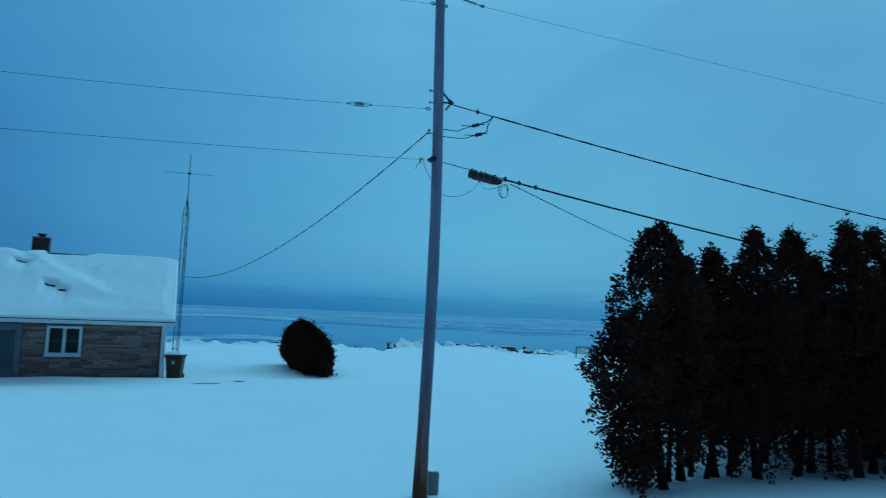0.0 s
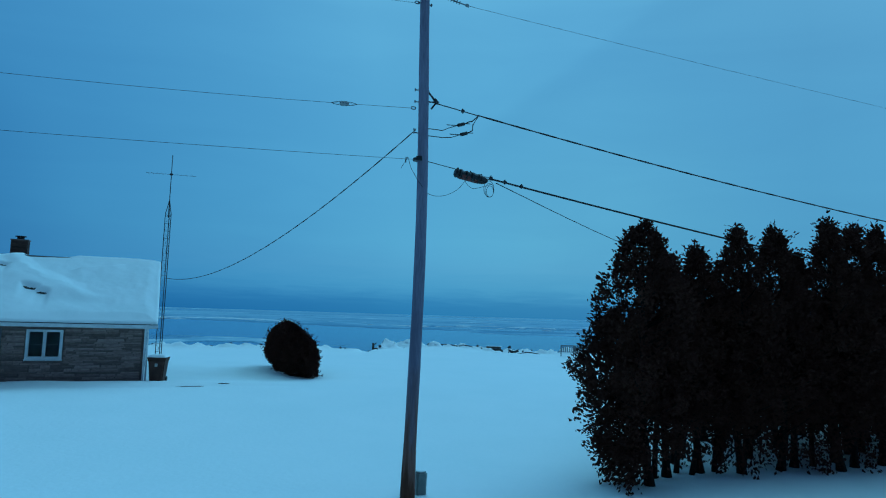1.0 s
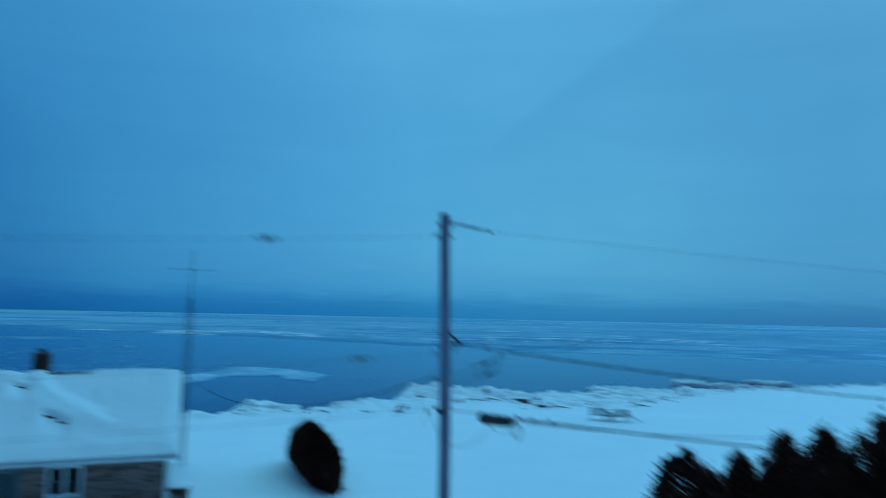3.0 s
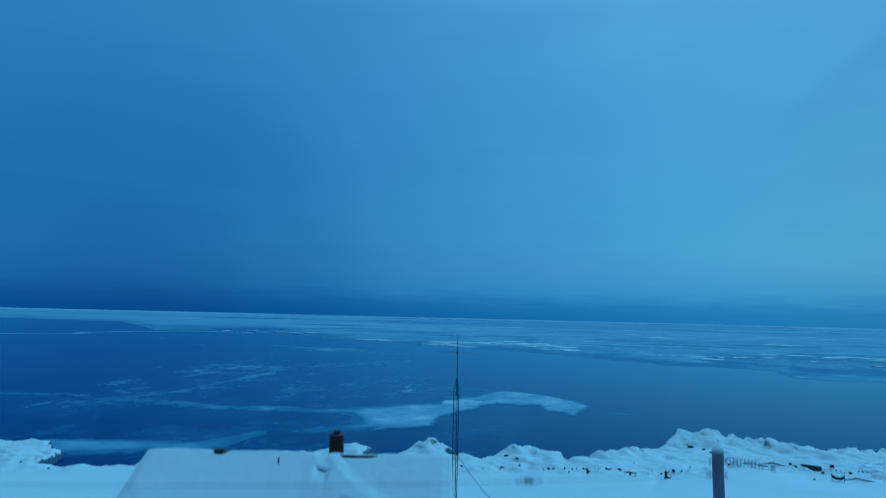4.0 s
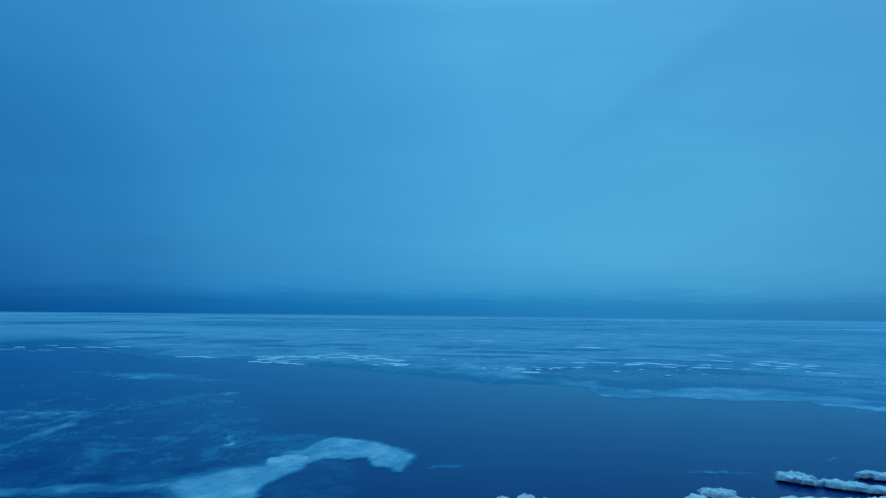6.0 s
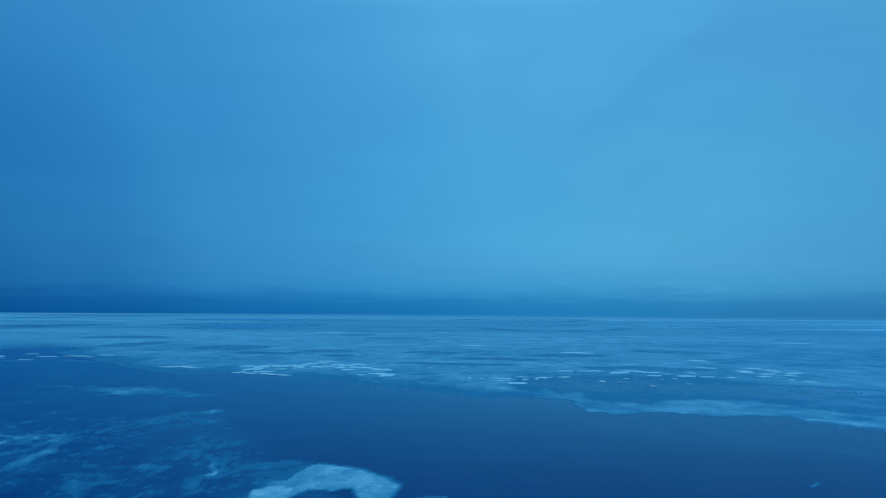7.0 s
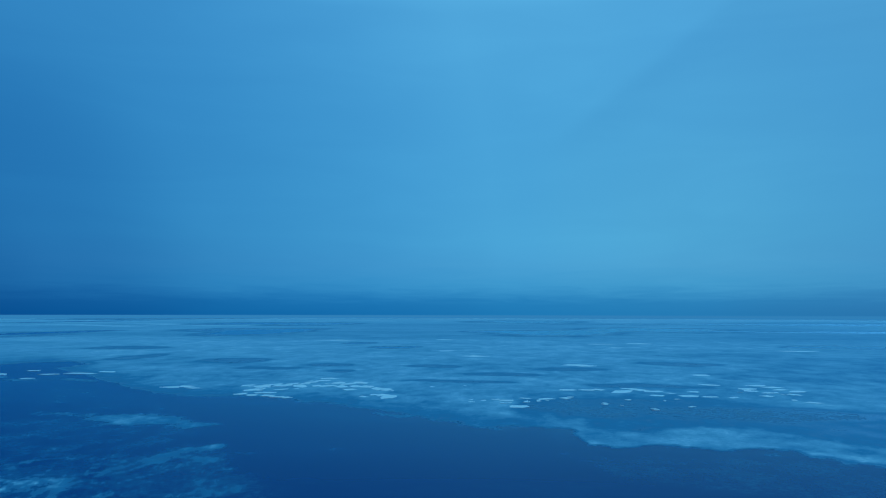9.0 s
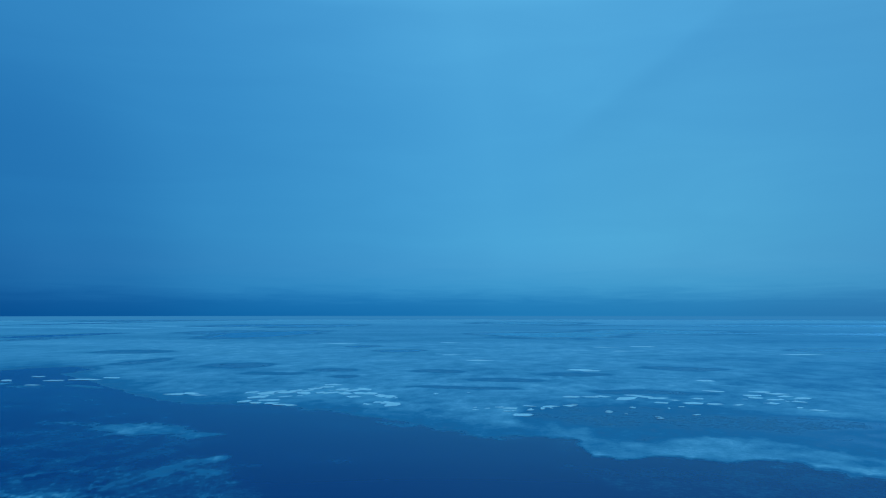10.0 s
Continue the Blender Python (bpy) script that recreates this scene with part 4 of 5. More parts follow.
    thick -= .3 * np.exp(-((V - MID) / .22) ** 2 - ((U + 11.6) / .35) ** 2)
    rim = rim - .05 * np.maximum(fbm(U * 1.3, V * 1.3, 4, 99), 0) * (rim < .5)
    thick = thick * np.sqrt(np.clip(rim / .05, 0, 1)) * (.5 + .5 * step(0, .55, rim + .15 * fbm(U * .8, V * .8, 3, 94))) + .004
    slope = EAVE + .14 + (RIDGE - EAVE) * (1 - np.sqrt(((V - MID) / (MID + .55)) ** 2 + .0006))
    keep = grid_quads(ny, nx)
    bare = ((thick.ravel()[keep].mean(1) < .012) | (slit.ravel()[keep].mean(1) > .45)) & (rim.ravel()[keep].min(1) > .2)
    part("roof_snow", sheet("roof_snow", np.stack([U, V, slope + thick], -1).reshape(-1, 3), keep[~bare], ROOF_SNOW), ROOF_SNOW, ob, "thick smooth snow blanket with thin dark gaps")
    # window with two sashes
    x0, x1, z0, z1 = OPENINGS[0]
    win = bmesh.new()
    for a, b, c, d in ((x0 - .06, x0 + .02, z0 - .05, z1 + .06), (x1 - .02, x1 + .06, z0 - .05, z1 + .06), (x0 + .02, x1 - .02, z1, z1 + .06), (x0 + .02, x1 - .02, z0 - .05, z0 + .03), ((x0 + x1) / 2 - .03, (x0 + x1) / 2 + .03, z0 + .03, z1)):
        box(win, a, b, -.06, .12, c, d)
    win = part("window", win, WHITE_PAINT, ob, "white double window with dark panes")
    bm = bmesh.new()
    box(bm, x0 - .08, x1 + .08, -.11, .06, z0 - .09, z0 - .052)
    part("window_sill", bm, WHITE_PAINT, win)
    for k in (0, 1):
        a = x0 + .02 + k * ((x1 - x0) / 2 + .01)
        b = a + (x1 - x0) / 2 - .05
        bm = bmesh.new()
        for p, q, c, d in ((a, a + .028, z0 + .03, z1), (b - .028, b, z0 + .03, z1), (a + .028, b - .028, z1 - .028, z1), (a + .028, b - .028, z0 + .03, z0 + .058)):
            box(bm, p, q, -.02, .06, c, d)
        part("sash", bm, WHITE_PAINT, win)
        bm = bmesh.new()
        mid = (z0 + z1) / 2
        box(bm, a + .028, b - .028, -.01, .04, mid - .014, mid + .014)
        part("meeting_rail", bm, SIDING, win)
        for c, d in ((z0 + .058, mid - .014), (mid + .014, z1 - .028)):
            bm = bmesh.new()
            box(bm, a + .028, b - .028, .02, .028, c, d)
            part("pane", bm, GLASS, win)
    # storm door
    x0, x1, z0, z1 = OPENINGS[1]
    bm = bmesh.new()
    for a, b, c, d in ((x0 - .1, x0, z0, z1 + .1), (x1, x1 + .1, z0, z1 + .1), (x0, x1, z1, z1 + .1)):
        box(bm, a, b, -.05, .2, c, d)
    part("door_frame", bm, DOOR_PAINT, ob, "weathered grey door frame")
    bm = bmesh.new()
    for a, b, c, d in ((x0, x0 + .12, z0, z1), (x1 - .12, x1, z0, z1), (x0 + .12, x1 - .12, z1 - .14, z1), (x0 + .12, x1 - .12, z0, z0 + .45)):
        box(bm, a, b, .02, .07, c, d)
    door = part("storm_door", bm, DOOR_PAINT, ob, "grey storm door with a tall glass pane")
    bm = bmesh.new()
    box(bm, x0 + .12, x1 - .12, .04, .048, z0 + .45, z1 - .14)
    part("pane", bm, GLASS, door)
    bm = bmesh.new()
    box(bm, x0, x1, .1, .15, z0, z1)
    part("inner_door", bm, SIDING, ob, "dark inner door behind the glass")
    bm = bmesh.new()
    tube(bm, [(x0 + .06, .02, 1.35), (x0 + .06, -.03, 1.35), (x0 + .06, -.03, 1.47), (x0 + .06, .02, 1.47)], .012, 6)
    part("door_handle", bm, STEEL, door)
    # chimney on the far slope
    bm = bmesh.new()
    cx, cy = -5.95, 6.25
    box(bm, cx - .33, cx + .33, cy - .3, cy + .3, 4.2, 6.42)
    chim = part("chimney", bm, BRICK, ob, "dark brick chimney")
    rnd = random.Random(5)
    mesh = None
    for row in range(22):
        z = 4.75 + row * .075
        shift = .12 if row % 2 else 0
        for side in range(4):
            half_w = .33 if side % 2 == 0 else .3
            n = 3
            for k in range(n):
                c = -half_w + (k + .5) * 2 * half_w / n + (shift - .06) * .6
                c = max(-half_w + .1, min(half_w - .1, c))
                if mesh is None:
                    bb = bmesh.new()
                    box(bb, -.098, .098, -.012, .03, -.031, .031, cut=.006)
                    mesh = bpy.data.meshes.new("brick")
                    bmesh.ops.recalc_face_normals(bb, faces=bb.faces)
                    bb.to_mesh(mesh)
                    bb.free()
                    mesh.materials.append(BRICK)
                m = Matrix.Translation((cx, cy, z)) @ Matrix.Rotation(side * math.pi / 2, 4, "Z") @ Matrix.Translation((c, -(.3 if side % 2 == 0 else .33), 0))
                part("brick", mesh, BRICK, chim, m=m)
    bm = bmesh.new()
    box(bm, cx - .36, cx + .36, cy - .33, cy + .33, 6.42, 6.47)
    part("crown", bm, MORTAR, chim)
    bm = bmesh.new()
    tube(bm, [(cx, cy, 6.47), (cx, cy, 6.6)], .15, 12)
    tube(bm, [(cx, cy, 6.6), (cx, cy, 6.64)], [.24, .22], 12)
    part("rain_cap", bm, BLACK_STEEL, chim, "dark metal flue with a flat rain cap")
    # vent on the ridge and a plumbing stack on the near slope
    bm = bmesh.new()
    box(bm, -11.85, -11.35, MID - .2, MID + .22, RIDGE + .05, RIDGE + .26, cut=.04)
    part("roof_vent", bm, BLACK_STEEL, ob)
    bm = bmesh.new()
    tube(bm, [(-8.4, 3.9, roof_z(3.9)), (-8.4, 3.9, roof_z(3.9) + .58)], .035, 10)
    part("vent_pipe", bm, BLACK_STEEL, ob)
    return ob


HOUSE_OB = house()


def wheeled_bin():
    x, y = -11.2, 29.35
    ob = thing("wheeled_bin", pose(x, y, ground_at(x, y) - .05, 0, 0, 8) @ Matrix.Scale(1.07, 4), "brown plastic wheeled bin with snow on its lid", "bin")
    bm = bmesh.new()
    low = [(-.24, -.26), (.24, -.26), (.24, .26), (-.24, .26)]
    rings = []
    for z, k in ((.06, 1.0), (.3, 1.06), (.8, 1.24), (.84, 1.34), (.9, 1.34)):
        rings.append([bm.verts.new((px * k, py * k, z)) for px, py in low])
    bm.faces.new(rings[0][::-1])
    bm.faces.new(rings[-1])
    for a, b in zip(rings, rings[1:]):
        for i in range(4):
            bm.faces.new((a[i], a[(i + 1) % 4], b[(i + 1) % 4], b[i]))
    bmesh.ops.bevel(bm, geom=[e for e in bm.edges if abs(e.verts[0].co.z - e.verts[1].co.z) > .05], offset=.04, segments=2, affect="EDGES")
    part("body", bm, BIN_PLASTIC, ob)
    bm = bmesh.new()
    box(bm, -.34, .34, -.37, .36, .9, .945, cut=.05)
    lid = part("lid", bm, BIN_PLASTIC, ob)
    nx = 14
    us, vs = np.linspace(-.33, .33, nx), np.linspace(-.36, .35, nx)
    U, V = np.meshgrid(us, vs)
    rim = np.minimum(.33 - abs(U), np.minimum(V + .36, .35 - V))
    Z = .945 + .11 * np.sqrt(np.clip(rim / .14, 0, 1)) + .02 * fbm(U * 4, V * 4, 2, 7)
    part("snow", sheet("snow", np.stack([U, V, Z], -1).reshape(-1, 3), grid_quads(nx, nx), ROOF_SNOW), ROOF_SNOW, lid, "rounded cap of snow")
    bm = bmesh.new()
    tube(bm, [(-.24, .37, .86), (-.24, .43, .88), (.24, .43, .88), (.24, .37, .86)], .018, 6)
    part("handle", bm, BIN_PLASTIC, ob)
    for s in (-1, 1):
        bm = bmesh.new()
        tube(bm, [(s * .2, .26, .1), (s * .28, .26, .1)], .1, 14)
        part("wheel", bm, RUBBER, ob)
    bm = bmesh.new()
    box(bm, -.05, .05, -.328, -.318, .6, .72)
    part("label_plate", bm, PAPER, ob, "small faded sticker")


wheeled_bin()


def antenna_tower():
    x, y = -14.5, 37.55
    g = ground_at(x, y)
    ob = thing("antenna_tower", pose(x, y, g, 0, 0, 10), "slim triangular steel lattice tower carrying a television aerial", "antenna tower")
    top, peak, tip = 8.55 - g, 9.3 - g, 11.78 - g
    legs = [(.17 * math.cos(a), .17 * math.sin(a)) for a in (math.pi / 2, math.pi * 7 / 6, math.pi * 11 / 6)]
    for lx, ly in legs:
        bm = bmesh.new()
        tube(bm, [(lx, ly, -.1), (lx, ly, top * .5), (lx, ly, top), (.02 * lx, .02 * ly, peak)], .022, 6)
        part("leg", bm, BLACK_STEEL, ob)
    k, z = 0, .3
    while z < top:
        bm = bmesh.new()
        for i in range(3):
            (ax, ay), (bx, by) = legs[i], legs[(i + 1) % 3]
            tube(bm, [(ax, ay, z), (bx, by, z)], .007, 5)
            tube(bm, [(ax, ay, z), (bx, by, min(z + .4, top))], .005, 4)
        part("bracing", bm, BLACK_STEEL, ob)
        z += .4
    bm = bmesh.new()
    tube(bm, [(0, 0, top - .2), (0, 0, tip)], [.026, .018], 8)
    part("mast", bm, BLACK_STEEL, ob)
    bm = bmesh.new()
    zb = 10.72 - g
    tube(bm, [(-1.28, 0, zb + .02), (1.28, 0, zb - .02)], .011, 6)
    aerial = part("aerial_boom", bm, STEEL, ob, "thin horizontal aerial boom")
    for px in (-1.2, -.95, -.7, -.45, .1, .35, .8, 1.1):
        bm = bmesh.new()
        tube(bm, [(px, -.35, zb + .01), (px, .35, zb + .01)], .006, 5)
        part("element", bm, STEEL, aerial)
    bm = bmesh.new()
    box(bm, -.07, .07, -.05, .05, zb - .04, zb + .05)
    part("mast_clamp", bm, BLACK_STEEL, ob)
    return ob


antenna_tower()
# drop from the pole to the tower
drop_a, drop_b = Vector((-.57, 14.97, 7.36)), Vector((-14.35, 37.45, 5.1))
wire([drop_a.lerp(drop_b, f) - Vector((0, 0, 4 * 1.02 * f * (1 - f))) for f in np.linspace(0, 1, 40)], .0078, RUBBER, "black twisted service drop sagging to the house tower", twist=.008)


# ---- trees ----
def spray_mesh(name, points, outward, sizes, seed, droop=.5):
    """Many small bent leaf sprays, each a pair of tapered blades."""
    rnd = np.random.RandomState(seed)
    n = len(points)
    d = outward + rnd.normal(0, .55, (n, 3))
    d[:, 2] -= droop * rnd.rand(n)
    d /= np.linalg.norm(d, axis=1, keepdims=True) + 1e-9
    s = np.cross(d, rnd.normal(0, 1, (n, 3)))
    s /= np.linalg.norm(s, axis=1, keepdims=True) + 1e-9
    t = np.cross(d, s)
    L, W = sizes[:, None], sizes[:, None] * (.19 + .16 * rnd.rand(n, 1))
    verts = np.stack([points, points + d * L * .45 + s * W, points + d * L + t * L * .12, points + d * L * .5 - s * W,
                      points + t * W * .8 + d * L * .2, points + d * L * .8 + s * W * .3, points - t * W * .8 + d * L * .35], 1)
    i = np.arange(n)[:, None] * 7
    quads = np.concatenate([i + np.array([[0, 1, 2, 3]]), i + np.array([[0, 4, 5, 6]])])
    return sheet(name, verts.reshape(-1, 3), quads, LEAF, False)


def cedar(x, y, high, wide, seed, clumps=300, per=26, low=.75, lean=(0, 0), side=None, skirt=0, sprigs=90, taper=.9):
    rnd = random.Random(seed)
    ob = thing("cedar_tree", pose(x, y, ground_at(x, y)), "dark dense cedar in a close row, bare trunk above snow", "tree", "cedar row")
    high -= ground_at(x, y)
    # trunk
    bm = bmesh.new()
    bend = (rnd.uniform(-.12, .12), rnd.uniform(-.1, .1))
    zs = np.concatenate([[-.15, .3, .7, 1.1, 1.5], np.linspace(2.0, high * .93, 6)])
    foot = rnd.uniform(-.28, .2)
    line = [(foot * max(0, 1 - z / 1.7) + lean[0] * z / high + bend[0] * math.sin(z * 1.1), lean[1] * z / high + bend[1] * math.sin(z * .9), z) for z in zs]
    r0 = .07 + .014 * wide
    tube(bm, line, [r0 * (1.6 if z < 0 else 1) * (1 - .93 * max(z, 0) / high) + .006 for z in zs], 9)
    trunk = part("trunk", bm, BARK, ob)
    # leaders: several upright spires of unequal height
    spires = [(0, 0, 1.0, 1.0)]
    for k in range(rnd.randint(3, 5)):
        a, r = rnd.uniform(0, 2 * math.pi), rnd.uniform(.3, .62) * wide
        spires.append((r * math.cos(a), r * math.sin(a), rnd.uniform(.6, .8), rnd.uniform(.4, .56)))
    pts, outs, sizes = [], [], []
    limb_ends = []
    for k in range(clumps):
        sx, sy, sh, sw = spires[0] if rnd.random() < .5 else rnd.choice(spires)
        f = rnd.random() ** .85
        z = low + (high * sh - low) * f
        rad = wide * sw * (.5 + .96 * f if f < .25 else .74 if f < .55 else .74 * (1 - (f - .55) / .45) ** taper + .03)
        rad *= 1 + .22 * math.sin(z * 3.1 + seed) * math.sin(seed * 1.7 + z * 1.3)
        a = rnd.uniform(0, 2 * math.pi)
        if side and math.cos(a - side[0]) > .2:
            rad *= 1 + side[1] * math.exp(-((z - side[2]) / side[3]) ** 2)
        r = rad * math.sqrt(rnd.uniform(.36, 1.0)) + rnd.uniform(-.03, .08)
        tuck = .5 + .5 * min(1, f / .3)
        c = (sx * tuck + lean[0] * f + r * math.cos(a), sy * tuck + lean[1] * f + r * math.sin(a), z + rnd.uniform(-.1, .1))
        if k % 9 == 0 and f < .9:
            limb_ends.append(c)
        ball = rnd.uniform(.07, .22) * (1.15 - .5 * f)
        for j in range(per):
            q = (rnd.gauss(0, ball * .55), rnd.gauss(0, ball * .55), rnd.gauss(0, ball * .75))
            pts.append((c[0] + q[0], c[1] + q[1], max(c[2] + q[2], .12)))
            outs.append((math.cos(a) * .8 + q[0] * 2, math.sin(a) * .8 + q[1] * 2, .25 + .9 * f + q[2]))
            sizes.append(rnd.uniform(.05, .12))
    # single sprigs standing out of the crown
    for k in range(sprigs):
        sx, sy, sh, sw = rnd.choice(spires)
        f = rnd.random()
        z = low + (high * sh - low) * f
        rad = wide * sw * (.46 + .8 * f if f < .25 else .66 if f < .5 else .66 * (1 - (f - .5) / .5) ** .75 + .04)
        a = rnd.uniform(0, 2 * math.pi)
        d = Vector((math.cos(a), math.sin(a), rnd.uniform(-.35, .5) + .9 * f)).normalized()
        long = rnd.uniform(.2, .46)
        for j in range(11):
            q = Vector((sx * min(1, .5 + 1.7 * f) + lean[0] * f + rad * math.cos(a), sy * min(1, .5 + 1.7 * f) + lean[1] * f + rad * math.sin(a), z)) + d * (long * j / 10)
            w = .055 * (1 - j / 13)
            pts.append((q.x + rnd.gauss(0, w), q.y + rnd.gauss(0, w), max(.1, q.z + rnd.gauss(0, w) - .1 * (j / 10) ** 2)))
            outs.append(tuple(d * 1.2))
            sizes.append(rnd.uniform(.05, .12))
    # thin ragged leaders above the crown
    for sx, sy, sh, sw in spires:
        for k in range(7):
            z = high * sh - .28 + .1 * k + rnd.uniform(-.04, .04)
            spread = .12 * (1 - k / 7.5)
            for j in range(9 - k):
                pts.append((sx + lean[0] + rnd.gauss(0, spread), sy + lean[1] + rnd.gauss(0, spread), z - .1))
                outs.append((rnd.gauss(0, .5), rnd.gauss(0, .5), 1.0))
                sizes.append(rnd.uniform(.06, .14))
    # pendant sprays hanging below the crown
    for k in range(skirt):
        a, r = rnd.uniform(2.9, 6.5) if wide < 1.4 else rnd.uniform(1.9, 4.6), wide * rnd.uniform(.1, .62)
        cz = rnd.uniform(.2, low + .25)
        for j in range(30):
            pts.append((r * math.cos(a) + rnd.gauss(0, .11), r * math.sin(a) + rnd.gauss(0, .11), max(.06, cz + rnd.gauss(0, .15))))
            outs.append((math.cos(a) * .5, math.sin(a) * .5, -.5))
            sizes.append(rnd.uniform(.06, .14))
        if k % 4 == 0:
            limb_ends.append((r * math.cos(a), r * math.sin(a), cz + .05))
    part("crown", spray_mesh("crown", np.array(pts), np.array(outs), np.array(sizes), seed), LEAF, ob)
    for c in limb_ends:
        bm = bmesh.new()
        k = max(.3, c[2] - .5) if c[2] > 1 else c[2] + .25
        f = k / high
        start = Vector((lean[0] * f + bend[0] * math.sin(k * 1.1), lean[1] * f + bend[1] * math.sin(k * .9), k))
        end = Vector(c)
        tube(bm, [start, start.lerp(end, .55) + Vector((0, 0, -.05)), end], [.024, .016, .006], 5)
        part("limb", bm, BARK, trunk)
    return ob


# far right trees are out of view, added to shade the snow
ROW = [(4.56, 16.4, 5.65, 1.42, (math.pi, .5, 2.4, .65)), (5.35, 17.25, 5.1, 1.3, None), (6.3, 17.75, 5.3, 1.3, None), (7.35, 17.8, 5.8, 1.3, None), (8.5, 18.3, 5.98, 1.25, None), (9.2, 18.7, 5.35, 1.2, None),
       (9.95, 18.4, 6.25, 1.3, None), (10.9, 18.9, 6.1, 1.25, None), (11.8, 19.3, 6.15, 1.3, None), (12.7, 19.7, 5.95, 1.3, None), (13.6, 20.1, 6.0, 1.3, None), (14.8, 20.6, 5.9, 1.3, None), (16.0, 20.9, 6.0, 1.3, None), (17.2, 21.4, 5.8, 1.3, None)]
for k, (tx, ty, th, tw, bulge) in enumerate(ROW):
    cedar(tx, ty, th, tw, 11 + k, 680 if k == 0 else 520 if k < 9 else 400, 40, .62 if k == 0 else 1.25 if k == 1 else 1.12, side=bulge or (radians(-70), .3, 1.6, 1.0), skirt=46 if k == 0 else 6 if k < 3 else 8 if k % 3 else 24, sprigs=170 if k < 9 else 90, taper=.72 if k == 0 else 1.15)
# the rows behind, the deeper ones added to darken the snow beneath
rnd = random.Random(3)
for depth in (1.4, 2.8, 4.2, 5.8):
    for k in range(10):
        s = .3 + 1.0 * depth + 1.35 * k + rnd.uniform(-.2, .25)
        q = Vector((5.2, 16.9, 0)) + LINE * s + Vector((-LINE.y, LINE.x, 0)) * (depth + rnd.uniform(-.2, .2))
        cedar(q.x, q.y, rnd.uniform(4.0, 4.7), 1.35, 200 + int(depth * 10) + k * 7, 160, 24, 1.2 if depth < 3 else .9, sprigs=30)


def bare_stem(x, y, seed):
    """A thin leaning trunk between the cedars."""
    rnd = random.Random(seed)
    ob = thing("cedar_tree", pose(x, y, ground_at(x, y)), "thin leaning bare cedar stem rising into the crowns", "tree", "cedar row")
    bm = bmesh.new()
    dx, dy = rnd.uniform(-.05, .5), rnd.uniform(-.1, .2)
    tube(bm, [(0, 0, -.1), (dx * .3, dy * .3, .7), (dx * .7, dy * .7, 1.5), (dx, dy, 2.6)], [.075, .06, .05, .03], 8)
    part("trunk", bm, BARK, ob)
    for k in range(3):
        bm = bmesh.new()
        z = rnd.uniform(.6, 1.6)
        a = rnd.uniform(0, 6.28)
        s = Vector((dx * z / 2.6, dy * z / 2.6, z))
        tube(bm, [s, s + Vector((math.cos(a) * .2, math.sin(a) * .2, -.02)), s + Vector((math.cos(a) * .45, math.sin(a) * .45, -.2))], [.014, .01, .004], 5)
        part("dead_limb", bm, BARK, ob)


for k, (tx, ty) in enumerate([(5.05, 17.1), (5.75, 17.65), (6.05, 17.5), (6.75, 17.9), (7.75, 18.5), (8.7, 18.5), (9.7, 18.9), (10.6, 19.5), (11.6, 20.2)]):
    bare_stem(tx, ty, 60 + k)


def hedge():
    """A long rounded evergreen running towards the lake."""
    x, y = -7.25, 35.95
    ob = thing("evergreen_hedge", pose(x, y, ground_at(x, y) - .12, 0, 0, 24), "dark dense rounded evergreen hedge standing in snow", "hedge")
    rnd = random.Random(77)
    for k in range(4):
        bm = bmesh.new()
        py = -2.4 + 1.6 * k
        tube(bm, [(.05, py, -.1), (.0, py + .1, .5), (-.1, py, 1.4)], [.1, .08, .04], 8)
        part("trunk", bm, BARK, ob)
    pts, outs, sizes = [], [], []
    while len(pts) < 40000:
        a, h = rnd.uniform(0, 2 * math.pi), rnd.random() ** .8
        deep = rnd.uniform(.2, 1) ** .35
        if rnd.random() < .3:
            h, deep = 1 - (1 - h) * .35, rnd.random() ** .5
        lump = 1 + .05 * math.sin(4 * a + 3 * h) + .05 * math.sin(7 * a - 5 * h + 1) + .03 * math.sin(13 * a + 9 * h)
        wide = (1 - (.95 * h) ** 3.2) ** .7 * (.56 + .44 * min(1, h / .42)) * deep * lump
        reach = (1 - h ** 2.6) ** .5 * (.74 + .26 * min(1, h / .4)) * deep * lump
        along = math.sin(a)
        long = (abs(along) ** .85) * (1 if along > 0 else -1)
        tall = 2.42 * (1 + .06 * long) * (1 - .1 * max(0, -long) ** 3)
        pts.append((1.1 * math.cos(a) * wide * (1 + .1 * long - .34 * max(0, long) ** 2) + .1 - .22 * h + .16 * max(0, 1 - h / .35), 4.4 * long * reach - .12 * (1 - h), .03 + tall * h * (1 - .04 * wide)))
        outs.append((math.cos(a), math.sin(a), -.1 + 1.2 * h))
        sizes.append(rnd.uniform(.06, .17))
    # longer shoots standing out of the clipped shape
    for k in range(520):
        i = rnd.randrange(40000)
        p, d = Vector(pts[i]), (Vector(outs[i]) + Vector((rnd.gauss(0, .3), rnd.gauss(0, .3), rnd.gauss(.1, .3)))).normalized()
        for j in range(7):
            pts.append(tuple(p + d * (.05 * j) + Vector((rnd.gauss(0, .025), rnd.gauss(0, .025), rnd.gauss(0, .025)))))
            outs.append(tuple(d * 1.3))
            sizes.append(rnd.uniform(.05, .1))
    part("crown", spray_mesh("crown", np.array(pts), np.array(outs), np.array(sizes), 78, .1), LEAF, ob)


hedge()


